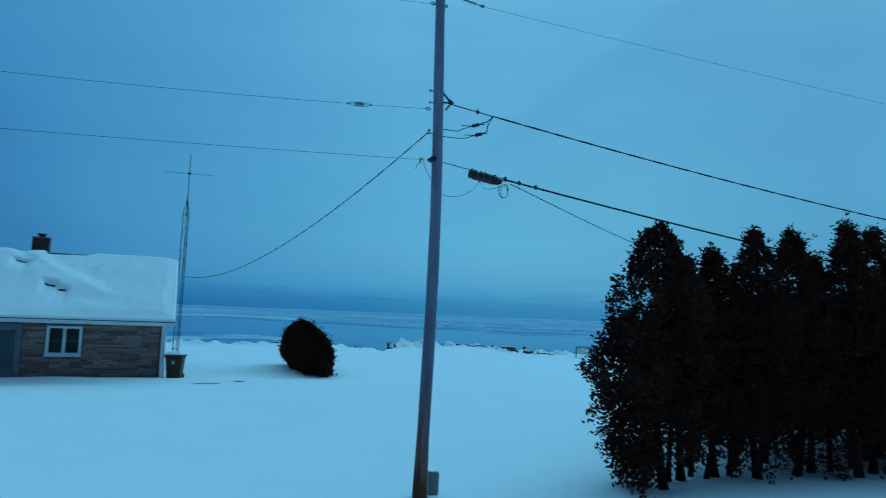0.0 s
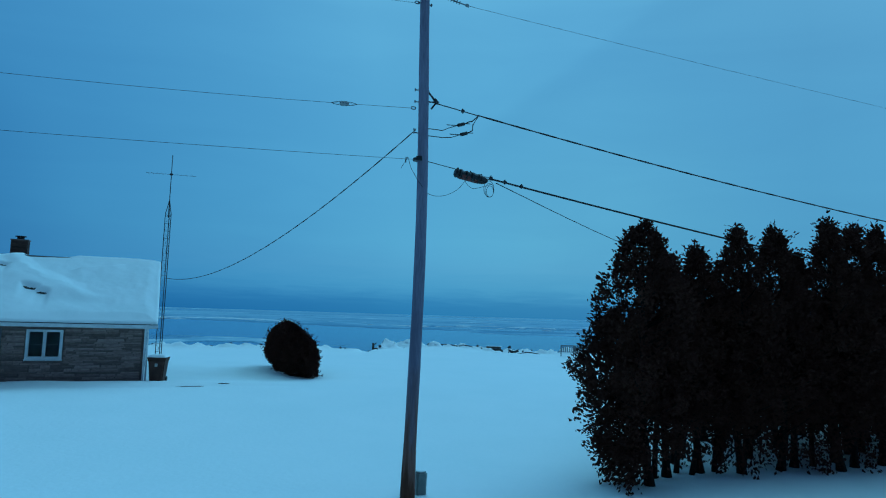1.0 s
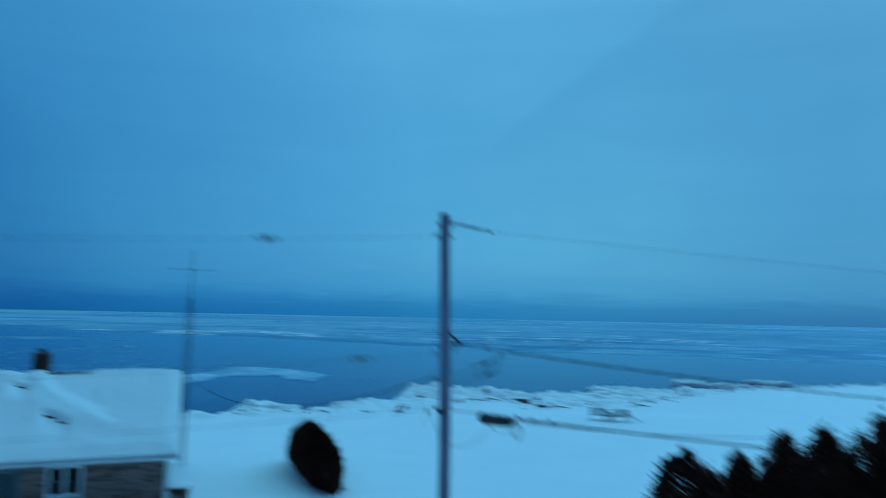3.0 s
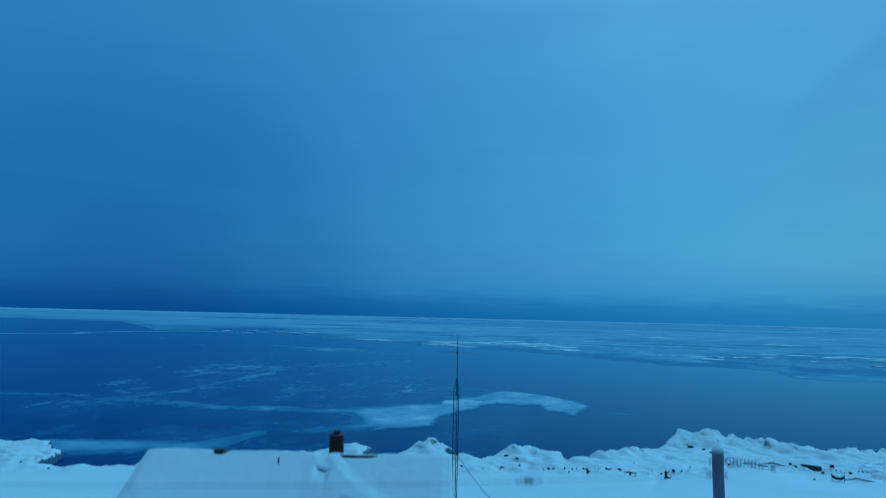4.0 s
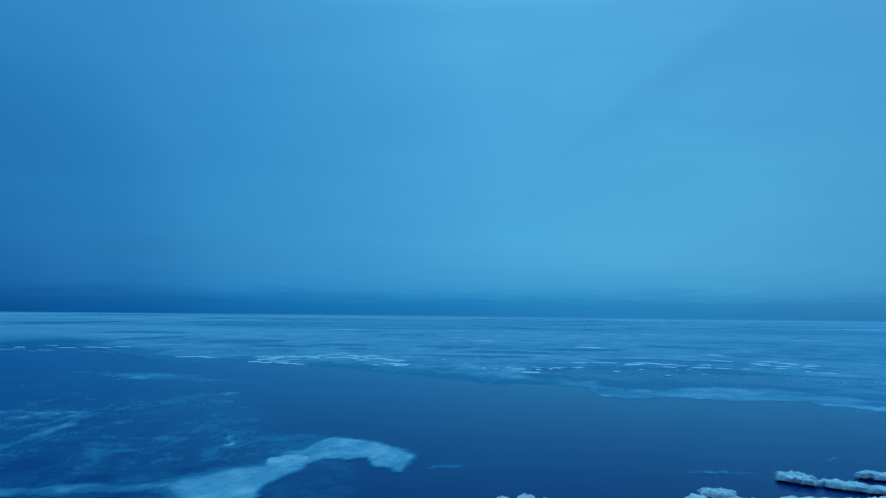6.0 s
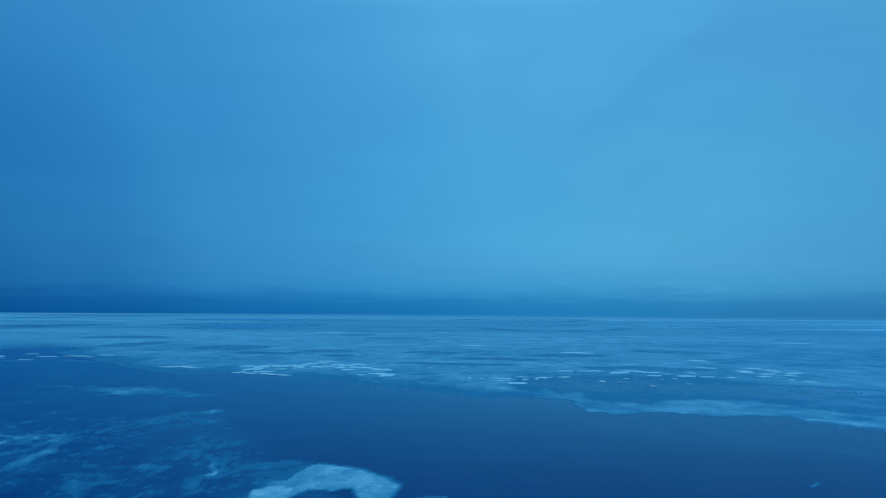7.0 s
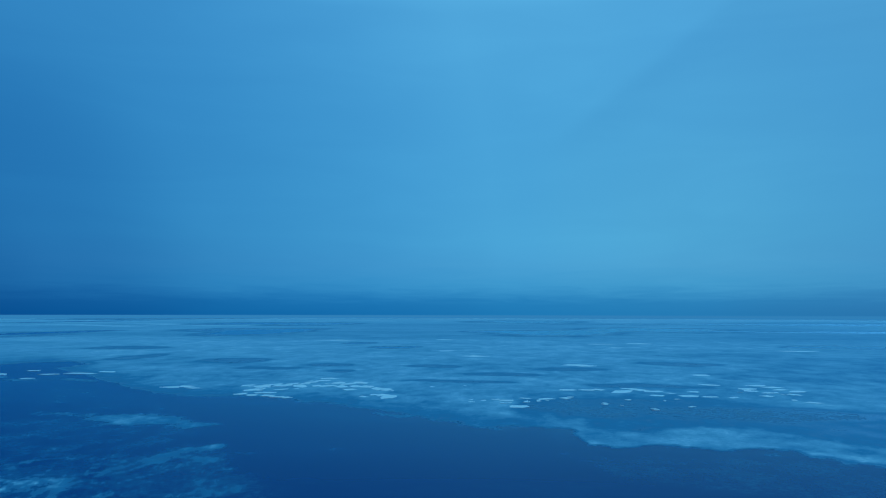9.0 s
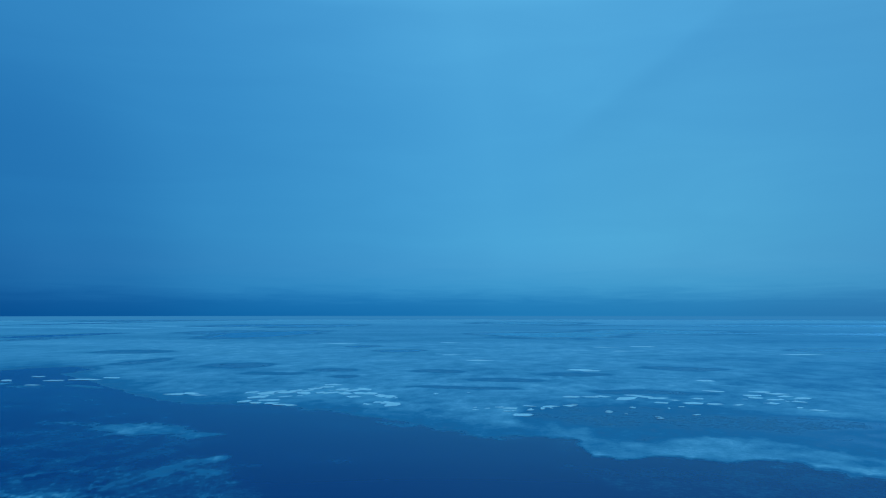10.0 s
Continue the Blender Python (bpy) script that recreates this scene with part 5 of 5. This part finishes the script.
def bare_tree(x, y):
    """A leafless tree with a round crown of fine twigs."""
    ob = thing("bare_tree", pose(x, y, ground_at(x, y)), "leafless tree with a round crown of fine dark twigs", "tree")
    rnd = random.Random(9)
    bm = bmesh.new()
    tube(bm, [(0, 0, -.2), (.05, 0, 2.6), (-.05, .05, 5.0), (0, .05, 7.2)], [.22, .17, .13, .07], 10)
    trunk = part("trunk", bm, BARK, ob)
    twigs = bmesh.new()

    def grow(p, d, long, r, depth):
        q = p + d * long
        tube(twigs if depth > 1 else limb, [p, p.lerp(q, .5) + Vector((rnd.uniform(-.06, .06), rnd.uniform(-.06, .06), .03)), q], [max(r, .014), max(r * .8, .012), max(r * .6, .009)], 5 if depth < 2 else 3, depth < 2)
        if depth >= 5:
            return
        for k in range(3 if depth < 4 else 4):
            e = (d + Vector((rnd.gauss(0, .6), rnd.gauss(0, .6), rnd.gauss(.04, .5)))).normalized()
            grow(p.lerp(q, rnd.uniform(.55, 1)), e, long * rnd.uniform(.62, .85), r * .55, depth + 1)
    for k in range(9):
        limb = bmesh.new()
        a = k * 2.4
        grow(Vector((0, .03, 4.6 + .28 * k)), Vector((math.cos(a) * .8, math.sin(a) * .8, .3 + .07 * k)).normalized(), .95, .07, 0)
        part("limb", limb, BARK, trunk)
    tagged(part("twig_crown", twigs, TWIG, ob), kind="stuff")


bare_tree(23.6, 33.4)


# ---- the shore ----
def rock_mesh(seed):
    rnd = random.Random(seed)
    bm = bmesh.new()
    bmesh.ops.create_icosphere(bm, subdivisions=2, radius=.5)
    for v in bm.verts:
        n = v.co.normalized()
        v.co = n * (.5 + .16 * noise.noise(n * 1.7 + Vector((seed * 3.1, 0, 0))) + .05 * noise.noise(n * 5 + Vector((0, seed, 0))))
        v.co.z *= .7
        v.co.x *= 1.25
    me = bpy.data.meshes.new("rock")
    bm.to_mesh(me)
    bm.free()
    me.materials.append(ROCK)
    return me


ROCKS = [rock_mesh(k) for k in range(6)]
rnd = random.Random(21)
for k in range(284):
    x = rnd.uniform(-24, 30) if k < 190 else rnd.uniform(-58, 44)
    y = float(at_line(x, CREST)) + (rnd.gauss(2.2, 1.3) if k % 3 else rnd.gauss(4.5, 2.6))
    s = rnd.choice((.08, .1, .12, .15, .18, .22, .3)) * (1.25 if x > 22 else 1)
    ob = part("shore_rock", ROCKS[k % 6], ROCK, m=pose(x, y, ground_at(x, y) + s * .22, rnd.uniform(-35, 35), rnd.uniform(-35, 35), rnd.uniform(0, 360)) @ Matrix.Diagonal((s * rnd.uniform(.6, 1.2), s * .7, s * rnd.uniform(.8, 2.0), 1)))
    tagged(ob, "small dark rock poking through snow on the bank", "rock", "shore rocks")
# dark lumps at the ice ridges; some stand in for a heap's shaded face
for x, y, s in ((-4.4, 82.2, .6), (-3.0, 81.6, .5), (-2.2, 80.0, .5), (-1.9, 79.0, .4), (-8.4, 76.0, .5), (-20.6, 66.5, .5), (-19.4, 66.2, .4), (-32, 62.5, .5),
                (29, 84, .4), (31, 84.5, .5), (34, 86, .35), (26, 82, .4), (41, 88, .45), (45, 90, .4)):
    ob = part("shore_rock", ROCKS[int(x * 7) % 6], ROCK, m=pose(x, y, ground_at(x, y) + s * .1, 0, 0, x * 40) @ Matrix.Diagonal((s, s * .7, s * .55, 1)))
    tagged(ob, "dark lump at the foot of an ice ridge", "rock", "ice ridge boulders")


def garden_seat(x, y, turn, wide, label):
    ob = thing("garden_bench", pose(x, y, ground_at(x, y) - .06, 0, 0, turn), label, "bench", "benches on the bank")
    for k in range(3):
        bm = bmesh.new()
        box(bm, -wide / 2, wide / 2, -.24 + k * .17, -.1 + k * .17, .42, .45)
        part("seat_slat", bm, BENCH_WOOD, ob)
    n = int(wide / .14)
    for k in range(n):
        bm = bmesh.new()
        px = -wide / 2 + (k + .5) * wide / n
        box(bm, px - .035, px + .035, .27, .295, .45, .95)
        part("back_slat", bm, BENCH_WOOD, ob)
    bm = bmesh.new()
    box(bm, -wide / 2, wide / 2, .26, .31, .94, 1.0)
    part("top_rail", bm, BENCH_WOOD, ob)
    for sx in (-1, 1):
        for py, h in ((-.24, .66), (.28, 1.0)):
            bm = bmesh.new()
            box(bm, sx * wide / 2 - .035, sx * wide / 2 + .035, py - .035, py + .035, 0, h)
            part("leg", bm, BENCH_WOOD, ob)
        bm = bmesh.new()
        box(bm, sx * wide / 2 - .05, sx * wide / 2 + .05, -.28, .26, .66, .7)
        part("armrest", bm, BENCH_WOOD, ob)
    return ob


garden_seat(11.2, 57.6, 168, 1.05, "weathered grey slatted garden chair on the snowy bank")
garden_seat(12.0, 57.2, 95, .6, "small weathered grey slatted garden chair turned sideways")
garden_seat(12.85, 57.0, 192, 1.3, "weathered grey slatted garden bench on the snowy bank")


def leaning_board(x, y, turn, long, label):
    ob = thing("plank", pose(x, y, ground_at(x, y), 0, 0, turn), label, "plank", "driftwood")
    bm = bmesh.new()
    box(bm, 0, long, -.05, .05, -.03, .03, pose(0, 0, .05, 0, -32, 0))
    part("board", bm, TIMBER, ob)


leaning_board(14.4, 56.4, 165, 1.5, "grey board leaning against the garden bench")


def timber_box():
    x, y = 6.15, 69.6
    ob = thing("timber_crib", pose(x, y, ground_at(x, y) + .12, 0, 0, -14), "dark old timber crib half buried in snow on the bank", "timber")
    for k in range(-1, 2):
        bm = bmesh.new()
        box(bm, -.75, .75, -.1, .05, -.1 + k * .2, .08 + k * .2, cut=.02)
        part("beam", bm, TIMBER, ob)
    bm = bmesh.new()
    box(bm, -.72, .72, .0, .9, .24, .31, cut=.1)
    part("snow", bm, SNOW, ob, "snow lying on the timber")


timber_box()


def low_stand():
    x, y = 7.8, 66.6
    ob = thing("fire_stand", pose(x, y, ground_at(x, y) - .05, 0, 0, -10), "small dark metal stand sagging between two posts", "stand")
    for s in (-1, 1):
        bm = bmesh.new()
        tube(bm, [(s * .42, 0, -.1), (s * .45, 0, .62)], .03, 6)
        part("post", bm, BLACK_STEEL, ob)
    bm = bmesh.new()
    tube(bm, [(-.42, 0, .42), (-.2, 0, .28), (.2, 0, .28), (.42, 0, .42)], .12, 8)
    part("trough", bm, BLACK_STEEL, ob)


low_stand()


def stump():
    x, y = -5.0, 58.5
    ob = thing("mooring_post", pose(x, y, ground_at(x, y)), "dark broken timber post with a short arm", "post")
    bm = bmesh.new()
    tube(bm, [(0, 0, -.2), (.02, 0, .3), (-.02, 0, .58)], [.12, .1, .07], 8)
    part("upright", bm, TIMBER, ob)
    bm = bmesh.new()
    tube(bm, [(.04, 0, .4), (.2, 0, .52), (.26, 0, .62)], [.05, .04, .03], 7)
    part("arm", bm, TIMBER, ob)
    bm = bmesh.new()
    tube(bm, [(.1, -.1, .06), (.4, -.1, .1)], [.13, .08], 7)
    part("foot", bm, TIMBER, ob)


stump()


def driftwood(x, y, turn, long, r=.06):
    ob = thing("driftwood", pose(x, y, ground_at(x, y), 0, 0, turn), "thin dark driftwood branch lying on snow", "driftwood", "driftwood")
    bm = bmesh.new()
    tube(bm, [(-long / 2, 0, .02), (-long * .1, .1, .16), (long * .2, 0, .1), (long / 2, .1, .0)], [r * .6, r, r, r * .4], 6)
    part("branch", bm, TIMBER, ob)


for a in ((1.4, 66.5, 10, 2.6), (3.2, 68.2, -12, 1.6), (-1.2, 64.4, 30, 1.2), (9.5, 67.5, 5, 2.2), (-17.5, 55.6, 80, .9), (-8, 60.5, 15, 1.4), (18, 70, 25, 2.2), (22, 76, -20, 2.0)):
    driftwood(*a)


def plank_flat(x, y, turn, long, wide):
    ob = thing("dock_section", pose(x, y, ground_at(x, y) + .02, 0, 0, turn), "flat grey dock boards pulled up on the bank", "dock section", "driftwood")
    for k in range(4):
        bm = bmesh.new()
        box(bm, -long / 2, long / 2, -wide / 2 + k * wide / 4, -wide / 2 + (k + .9) * wide / 4, .06, .12)
        part("board", bm, TIMBER, ob)
    for s in (-1, 1):
        bm = bmesh.new()
        box(bm, s * long * .4 - .05, s * long * .4 + .05, -wide / 2, wide / 2, -.05, .06)
        part("bearer", bm, TIMBER, ob)


plank_flat(4.2, 72.5, 5, 2.4, 1.0)


def bare_patch(x, y, wide, deep, seed):
    """A thaw hole in the snow with turf in it."""
    ob = thing("bare_patch", pose(x, y, ground_at(x, y), 0, 0, 18), "thin dark gap in the snow showing turf", "turf patch", "bare patches", "structure")
    rnd = random.Random(seed)
    bm = bmesh.new()
    ring = [(wide / 2 * math.cos(a) * rnd.uniform(.7, 1.1), deep / 2 * math.sin(a) * rnd.uniform(.7, 1.1)) for a in np.linspace(0, 2 * math.pi, 18)[:-1]]
    low = [bm.verts.new((px, py, -.06)) for px, py in ring]
    top = [bm.verts.new((px * .9, py * .9, .016)) for px, py in ring]
    c = bm.verts.new((0, 0, .02))
    for i in range(len(ring)):
        j = (i + 1) % len(ring)
        bm.faces.new((low[i], low[j], top[j], top[i]))
        bm.faces.new((top[i], top[j], c))
    part("turf", bm, TURF, ob)


bare_patch(-9.45, 28.25, 1.15, .17, 1)
bare_patch(-8.4, 29.0, .42, .1, 2)


def ice_block(x, y, long, wide, high, turn, seed):
    """A grounded slab of shore ice: dark wet ice below, an overhanging crust of snow above."""
    ob = thing("ice_block", pose(x, y, LAKE, 0, 0, turn), "grounded shore-ice slab, dark below and heaped with snow", "ice block", "shore ice blocks")
    nx, ny = 90, 44
    U, V = np.meshgrid(np.linspace(-1, 1, nx), np.linspace(-1, 1, ny))
    round_off = np.sqrt(1 - .32 * np.minimum(U * U, V * V))
    swing = round_off * (1 + .34 * fbm(U * 1.6 + seed, V * 1.6, 4, seed) + .12 * fbm(U * 7 + seed, V * 5, 3, seed + 6))
    inner = np.clip(1 - np.maximum(np.abs(U), np.abs(V)), 0, 1)
    lift = np.clip(inner * 5, 0, 1) ** .5
    rough = .55 + .35 * fbm(U * 3, V * 1.6 + seed, 4, seed + 1) + .2 * (.5 - np.abs(fbm(U * 6 + seed, V * 3, 4, seed + 2))) + .1 * fbm(U * 11 + seed, V * 6, 3, seed + 3)
    Z = .46 + high * lift * np.maximum(rough, .12) - .1 * (1 - lift)
    Z = np.where(inner <= 0, .3, Z)
    pts = np.stack([U * long / 2 * swing, V * wide / 2 * swing, Z], -1).reshape(-1, 3)
    part("snow_crust", sheet("snow_crust", pts, grid_quads(ny, nx), SNOW), SNOW, ob, "rough overhanging crust of snow")
    bm = bmesh.new()
    ring = [(sx, sy) for sx, sy in [(math.cos(a), math.sin(a)) for a in np.linspace(0, 2 * math.pi, 29)[:-1]]]
    loops = []
    for z, k in ((-.4, .84), (.02, .82), (.2, .88), (.44, .84)):
        row = []
        for i, (cx, cy) in enumerate(ring):
            e = 1 / max(abs(cx), abs(cy)) ** .55
            wob = 1 + .05 * math.sin(i * 2.3 + seed + z * 7)
            row.append(bm.verts.new((cx * e * k * wob * long / 2, cy * e * k * wob * wide / 2, z)))
        loops.append(row)
    for low, top in zip(loops, loops[1:]):
        for i in range(28):
            bm.faces.new((low[i], low[(i + 1) % 28], top[(i + 1) % 28], top[i]))
    bm.faces.new(loops[-1])
    part("ice_foot", bm, WET_ICE, ob, "dark wet ice foot")


for k, row in enumerate(((36.6, 110.4, 5.5, 3.6, .85, -38), (42.0, 107.4, 6, 3.4, .7, -28), (50.2, 114.4, 7, 3.4, .75, -10), (22.7, 99.7, 4.6, 3.2, .7, 8), (47.2, 105.0, 6, 3.2, .6, -18))):
    ice_block(*row, 5 + k)


# ---- ice floes ----
def floe(x, y, wide, deep, turn, seed):
    """A thin angular plate, longer across than deep, with one or two broken corners."""
    rnd = random.Random(seed)
    bm = bmesh.new()
    n = rnd.randint(4, 6)
    skew = rnd.uniform(-.5, .5)
    ring = []
    for k in range(n):
        a = 2 * math.pi * (k + rnd.uniform(-.35, .35)) / n
        c, s = math.cos(a), math.sin(a)
        e = rnd.uniform(.86, 1.08) / max(abs(c), abs(s)) ** .85
        ring.append((wide / 2 * e * c + skew * deep / 2 * e * s, deep / 2 * e * s))
    low = [bm.verts.new((px, py, -.05)) for px, py in ring]
    edge = [bm.verts.new((px, py, .15)) for px, py in ring]
    top = [bm.verts.new((px * .95, py * .95, .18 + rnd.uniform(0, .04))) for px, py in ring]
    bm.faces.new(top)
    for i in range(n):
        j = (i + 1) % n
        bm.faces.new((low[i], low[j], edge[j], edge[i]))
        bm.faces.new((edge[i], edge[j], top[j], top[i]))
    ob = part("ice_floe", bm, FLOE, m=pose(x, y, LAKE + rnd.uniform(-.02, .05), 0, 0, turn))
    tagged(ob, "flat angular white ice floe frozen into slush", "ice floe", "ice floes")


# a raft of close floes along an arc; each row: place, width, depth
RAFT_WEST = [(-152, 350, 7.0, 9.2), (-141, 331, 7.3, 10.8), (-133, 319, 5.8, 5.2), (-143, 346, 8.2, 11.7), (-141, 356, 6.4, 12.1), (-129, 320, 7.5, 5.2), (-134, 353, 8.2, 9.0), (-128, 334, 5.4, 5.6), (-131, 363, 6.4, 9.4),
             (-123, 350, 7.4, 11.4), (-125, 363, 4.5, 9.3), (-124, 372, 7.2, 9.7), (-120, 381, 7.3, 6.9), (-109, 354, 8.1, 11.4), (-115, 354, 5.6, 8.7), (-120, 394, 10.3, 7.3), (-108, 370, 6.5, 9.4), (-101, 353, 6.8, 11.2)]
RAFT_EAST = [(-101, 366, 5.7, 9.1), (-96, 373, 7.7, 9.3), (-94, 354, 6.1, 8.5), (-93, 339, 7.6, 7.8), (-88, 354, 6.7, 8.4), (-79, 344, 7.7, 12.7), (-76, 320, 4.9, 4.7), (-71, 319, 6.5, 8.8), (-67, 314, 7.5, 10.5), (-68, 309, 5.3, 6.3), (-79, 313, 3.8, 4.5),
             (-140, 314, 5.7, 7.4), (-133, 310, 5.6, 4.9), (-125, 309, 6.7, 4.8), (-118, 305, 7.1, 4.6), (-113, 304, 5.4, 4.6), (-74, 342, 4.7, 10.1)]
SCATTER = [(17, 354, 8.9, 5.5), (26, 355, 7.8, 4.3), (33, 358, 6.6, 8.2), (15, 320, 5.9, 6.5), (6, 316, 6.9, 6.3), (-4, 317, 4.8, 4.4), (-6, 289, 7.7, 6.9), (-12, 308, 5.7, 4.1), (-17, 311, 4.2, 4.2), (49, 365, 6.8, 5.9), (44, 351, 8.9, 12.9), (53, 360, 7.9, 8.3),
           (60, 354, 9.0, 5.6), (58, 337, 5.7, 5.1), (66, 347, 5.3, 4.2), (79, 355, 5.5, 5.8), (73, 337, 8.7, 7.5), (82, 335, 7.5, 5.2), (95, 390, 8.1, 7.0), (92, 334, 5.2, 5.2), (31, 522, 17.6, 12.0), (39, 514, 13.0, 9.0), (104, 450, 11.6, 9.3)]
OUTER = [(109, 372, 8.4, 6.5), (119, 390, 9.5, 7.2), (125, 382, 10.1, 7.0), (108, 363, 6.3, 6.2), (125, 371, 7.9, 6.7), (131, 364, 9.7, 6.5), (109, 341, 7.2, 5.6), (124, 349, 5.6, 6.0), (122, 320, 8.0, 5.1), (116, 356, 6.3, 6.1),
         (-333, 389, 7.7, 8), (-332, 416, 8.1, 7), (-303, 393, 10.8, 7), (-288, 402, 18.3, 7), (-278, 415, 10.1, 7), (-297, 367, 7.9, 5), (-189, 337, 11.7, 9), (-182, 341, 7.8, 7), (-175, 334, 9.5, 5), (-52, 616, 22.9, 18), (-88, 697, 14.2, 12)]
placed = RAFT_WEST + RAFT_EAST + SCATTER + OUTER + [(-281, 937, 45, 20), (83, 875, 33, 16), (135, 897, 28, 16), (93, 786, 18, 10), (-124, 979, 30, 16), (271, 747, 36, 14)]
rnd = random.Random(33)
# crumbs broken off round them
for x, y, spread_x, spread_y, count in ((-105, 352, 26, 14, 22), (5, 308, 14, 7, 8), (40, 318, 12, 6, 4), (118, 352, 12, 12, 8), (-20, 298, 12, 6, 4), (46, 292, 10, 4, 4)):
    for k in range(count):
        placed.append((x + rnd.gauss(0, spread_x), y + rnd.gauss(0, spread_y), rnd.uniform(1.2, 3), rnd.uniform(1.5, 4)))
for k, (x, y, w, d) in enumerate(placed):
    floe(x, y, 1.14 * w, 1.1 * d, rnd.uniform(-9, 9), 100 + k)


# ---- ledge stones of the house front ----
def ledge_stones(ob):
    wall = next(c for c in ob.children if c.name.startswith("front_wall"))
    shapes = []
    rs = random.Random(4)
    for k in range(8):
        bm = bmesh.new()
        ring = [(-.5, -.5), (-.46 + rs.uniform(-.03, .03), .5), (.47, .5), (.5, -.46)]
        a = [bm.verts.new((px, .5, pz)) for px, pz in ring]
        b = [bm.verts.new((px * .97, -.42 + rs.uniform(-.2, .2), pz * .95 + rs.uniform(-.03, .03))) for px, pz in ring]
        bm.faces.new(a)
        bm.faces.new(b[::-1])
        for i in range(4):
            bm.faces.new((a[i], a[(i + 1) % 4], b[(i + 1) % 4], b[i]))
        bmesh.ops.recalc_face_normals(bm, faces=bm.faces)
        me = bpy.data.meshes.new("stone")
        bm.to_mesh(me)
        bm.free()
        me.materials.append(STONE)
        shapes.append(me)
    rest = bmesh.new()
    z, count = .42, 0
    while z < EAVE - .1:
        h = min(rs.choice((.06, .075, .085, .1, .13)), EAVE - .04 - z)
        x = RIGHT - .12
        while x > LEFT:
            w = min(rs.uniform(.2, 1.05), x - LEFT)
            x0, x1 = x - w, x
            for a, b, c, d in OPENINGS:
                a, b, c, d = a - .1, b + .1, c - .12, d + .1
                if z + h > c and z < d and x1 > a + .01 and x0 < b - .01:
                    if x1 > b + .05:
                        x0 = max(x0, b)
                    else:
                        x0 = x1 = a
            if x1 - x0 > .06:
                size = (x1 - x0 - .003, rs.uniform(.06, .08), h - .002)
                spot = Matrix.Translation(((x0 + x1) / 2, .05, z + h / 2))
                if count < 300 and x0 > -9.6:
                    part("stone", shapes[count % 8], STONE, wall, m=spot @ Matrix.Diagonal((*size, 1)))
                    count += 1
                else:
                    box(rest, -size[0] / 2, size[0] / 2, -size[1] / 2, size[1] / 2, -size[2] / 2, size[2] / 2, spot)
                x = x0
            else:
                x = x0 if x0 < x1 else x1 - .001 if x1 == x else x1
        z += h
    tagged(part("stonework", rest, STONE, wall), kind="stuff")


ledge_stones(HOUSE_OB)
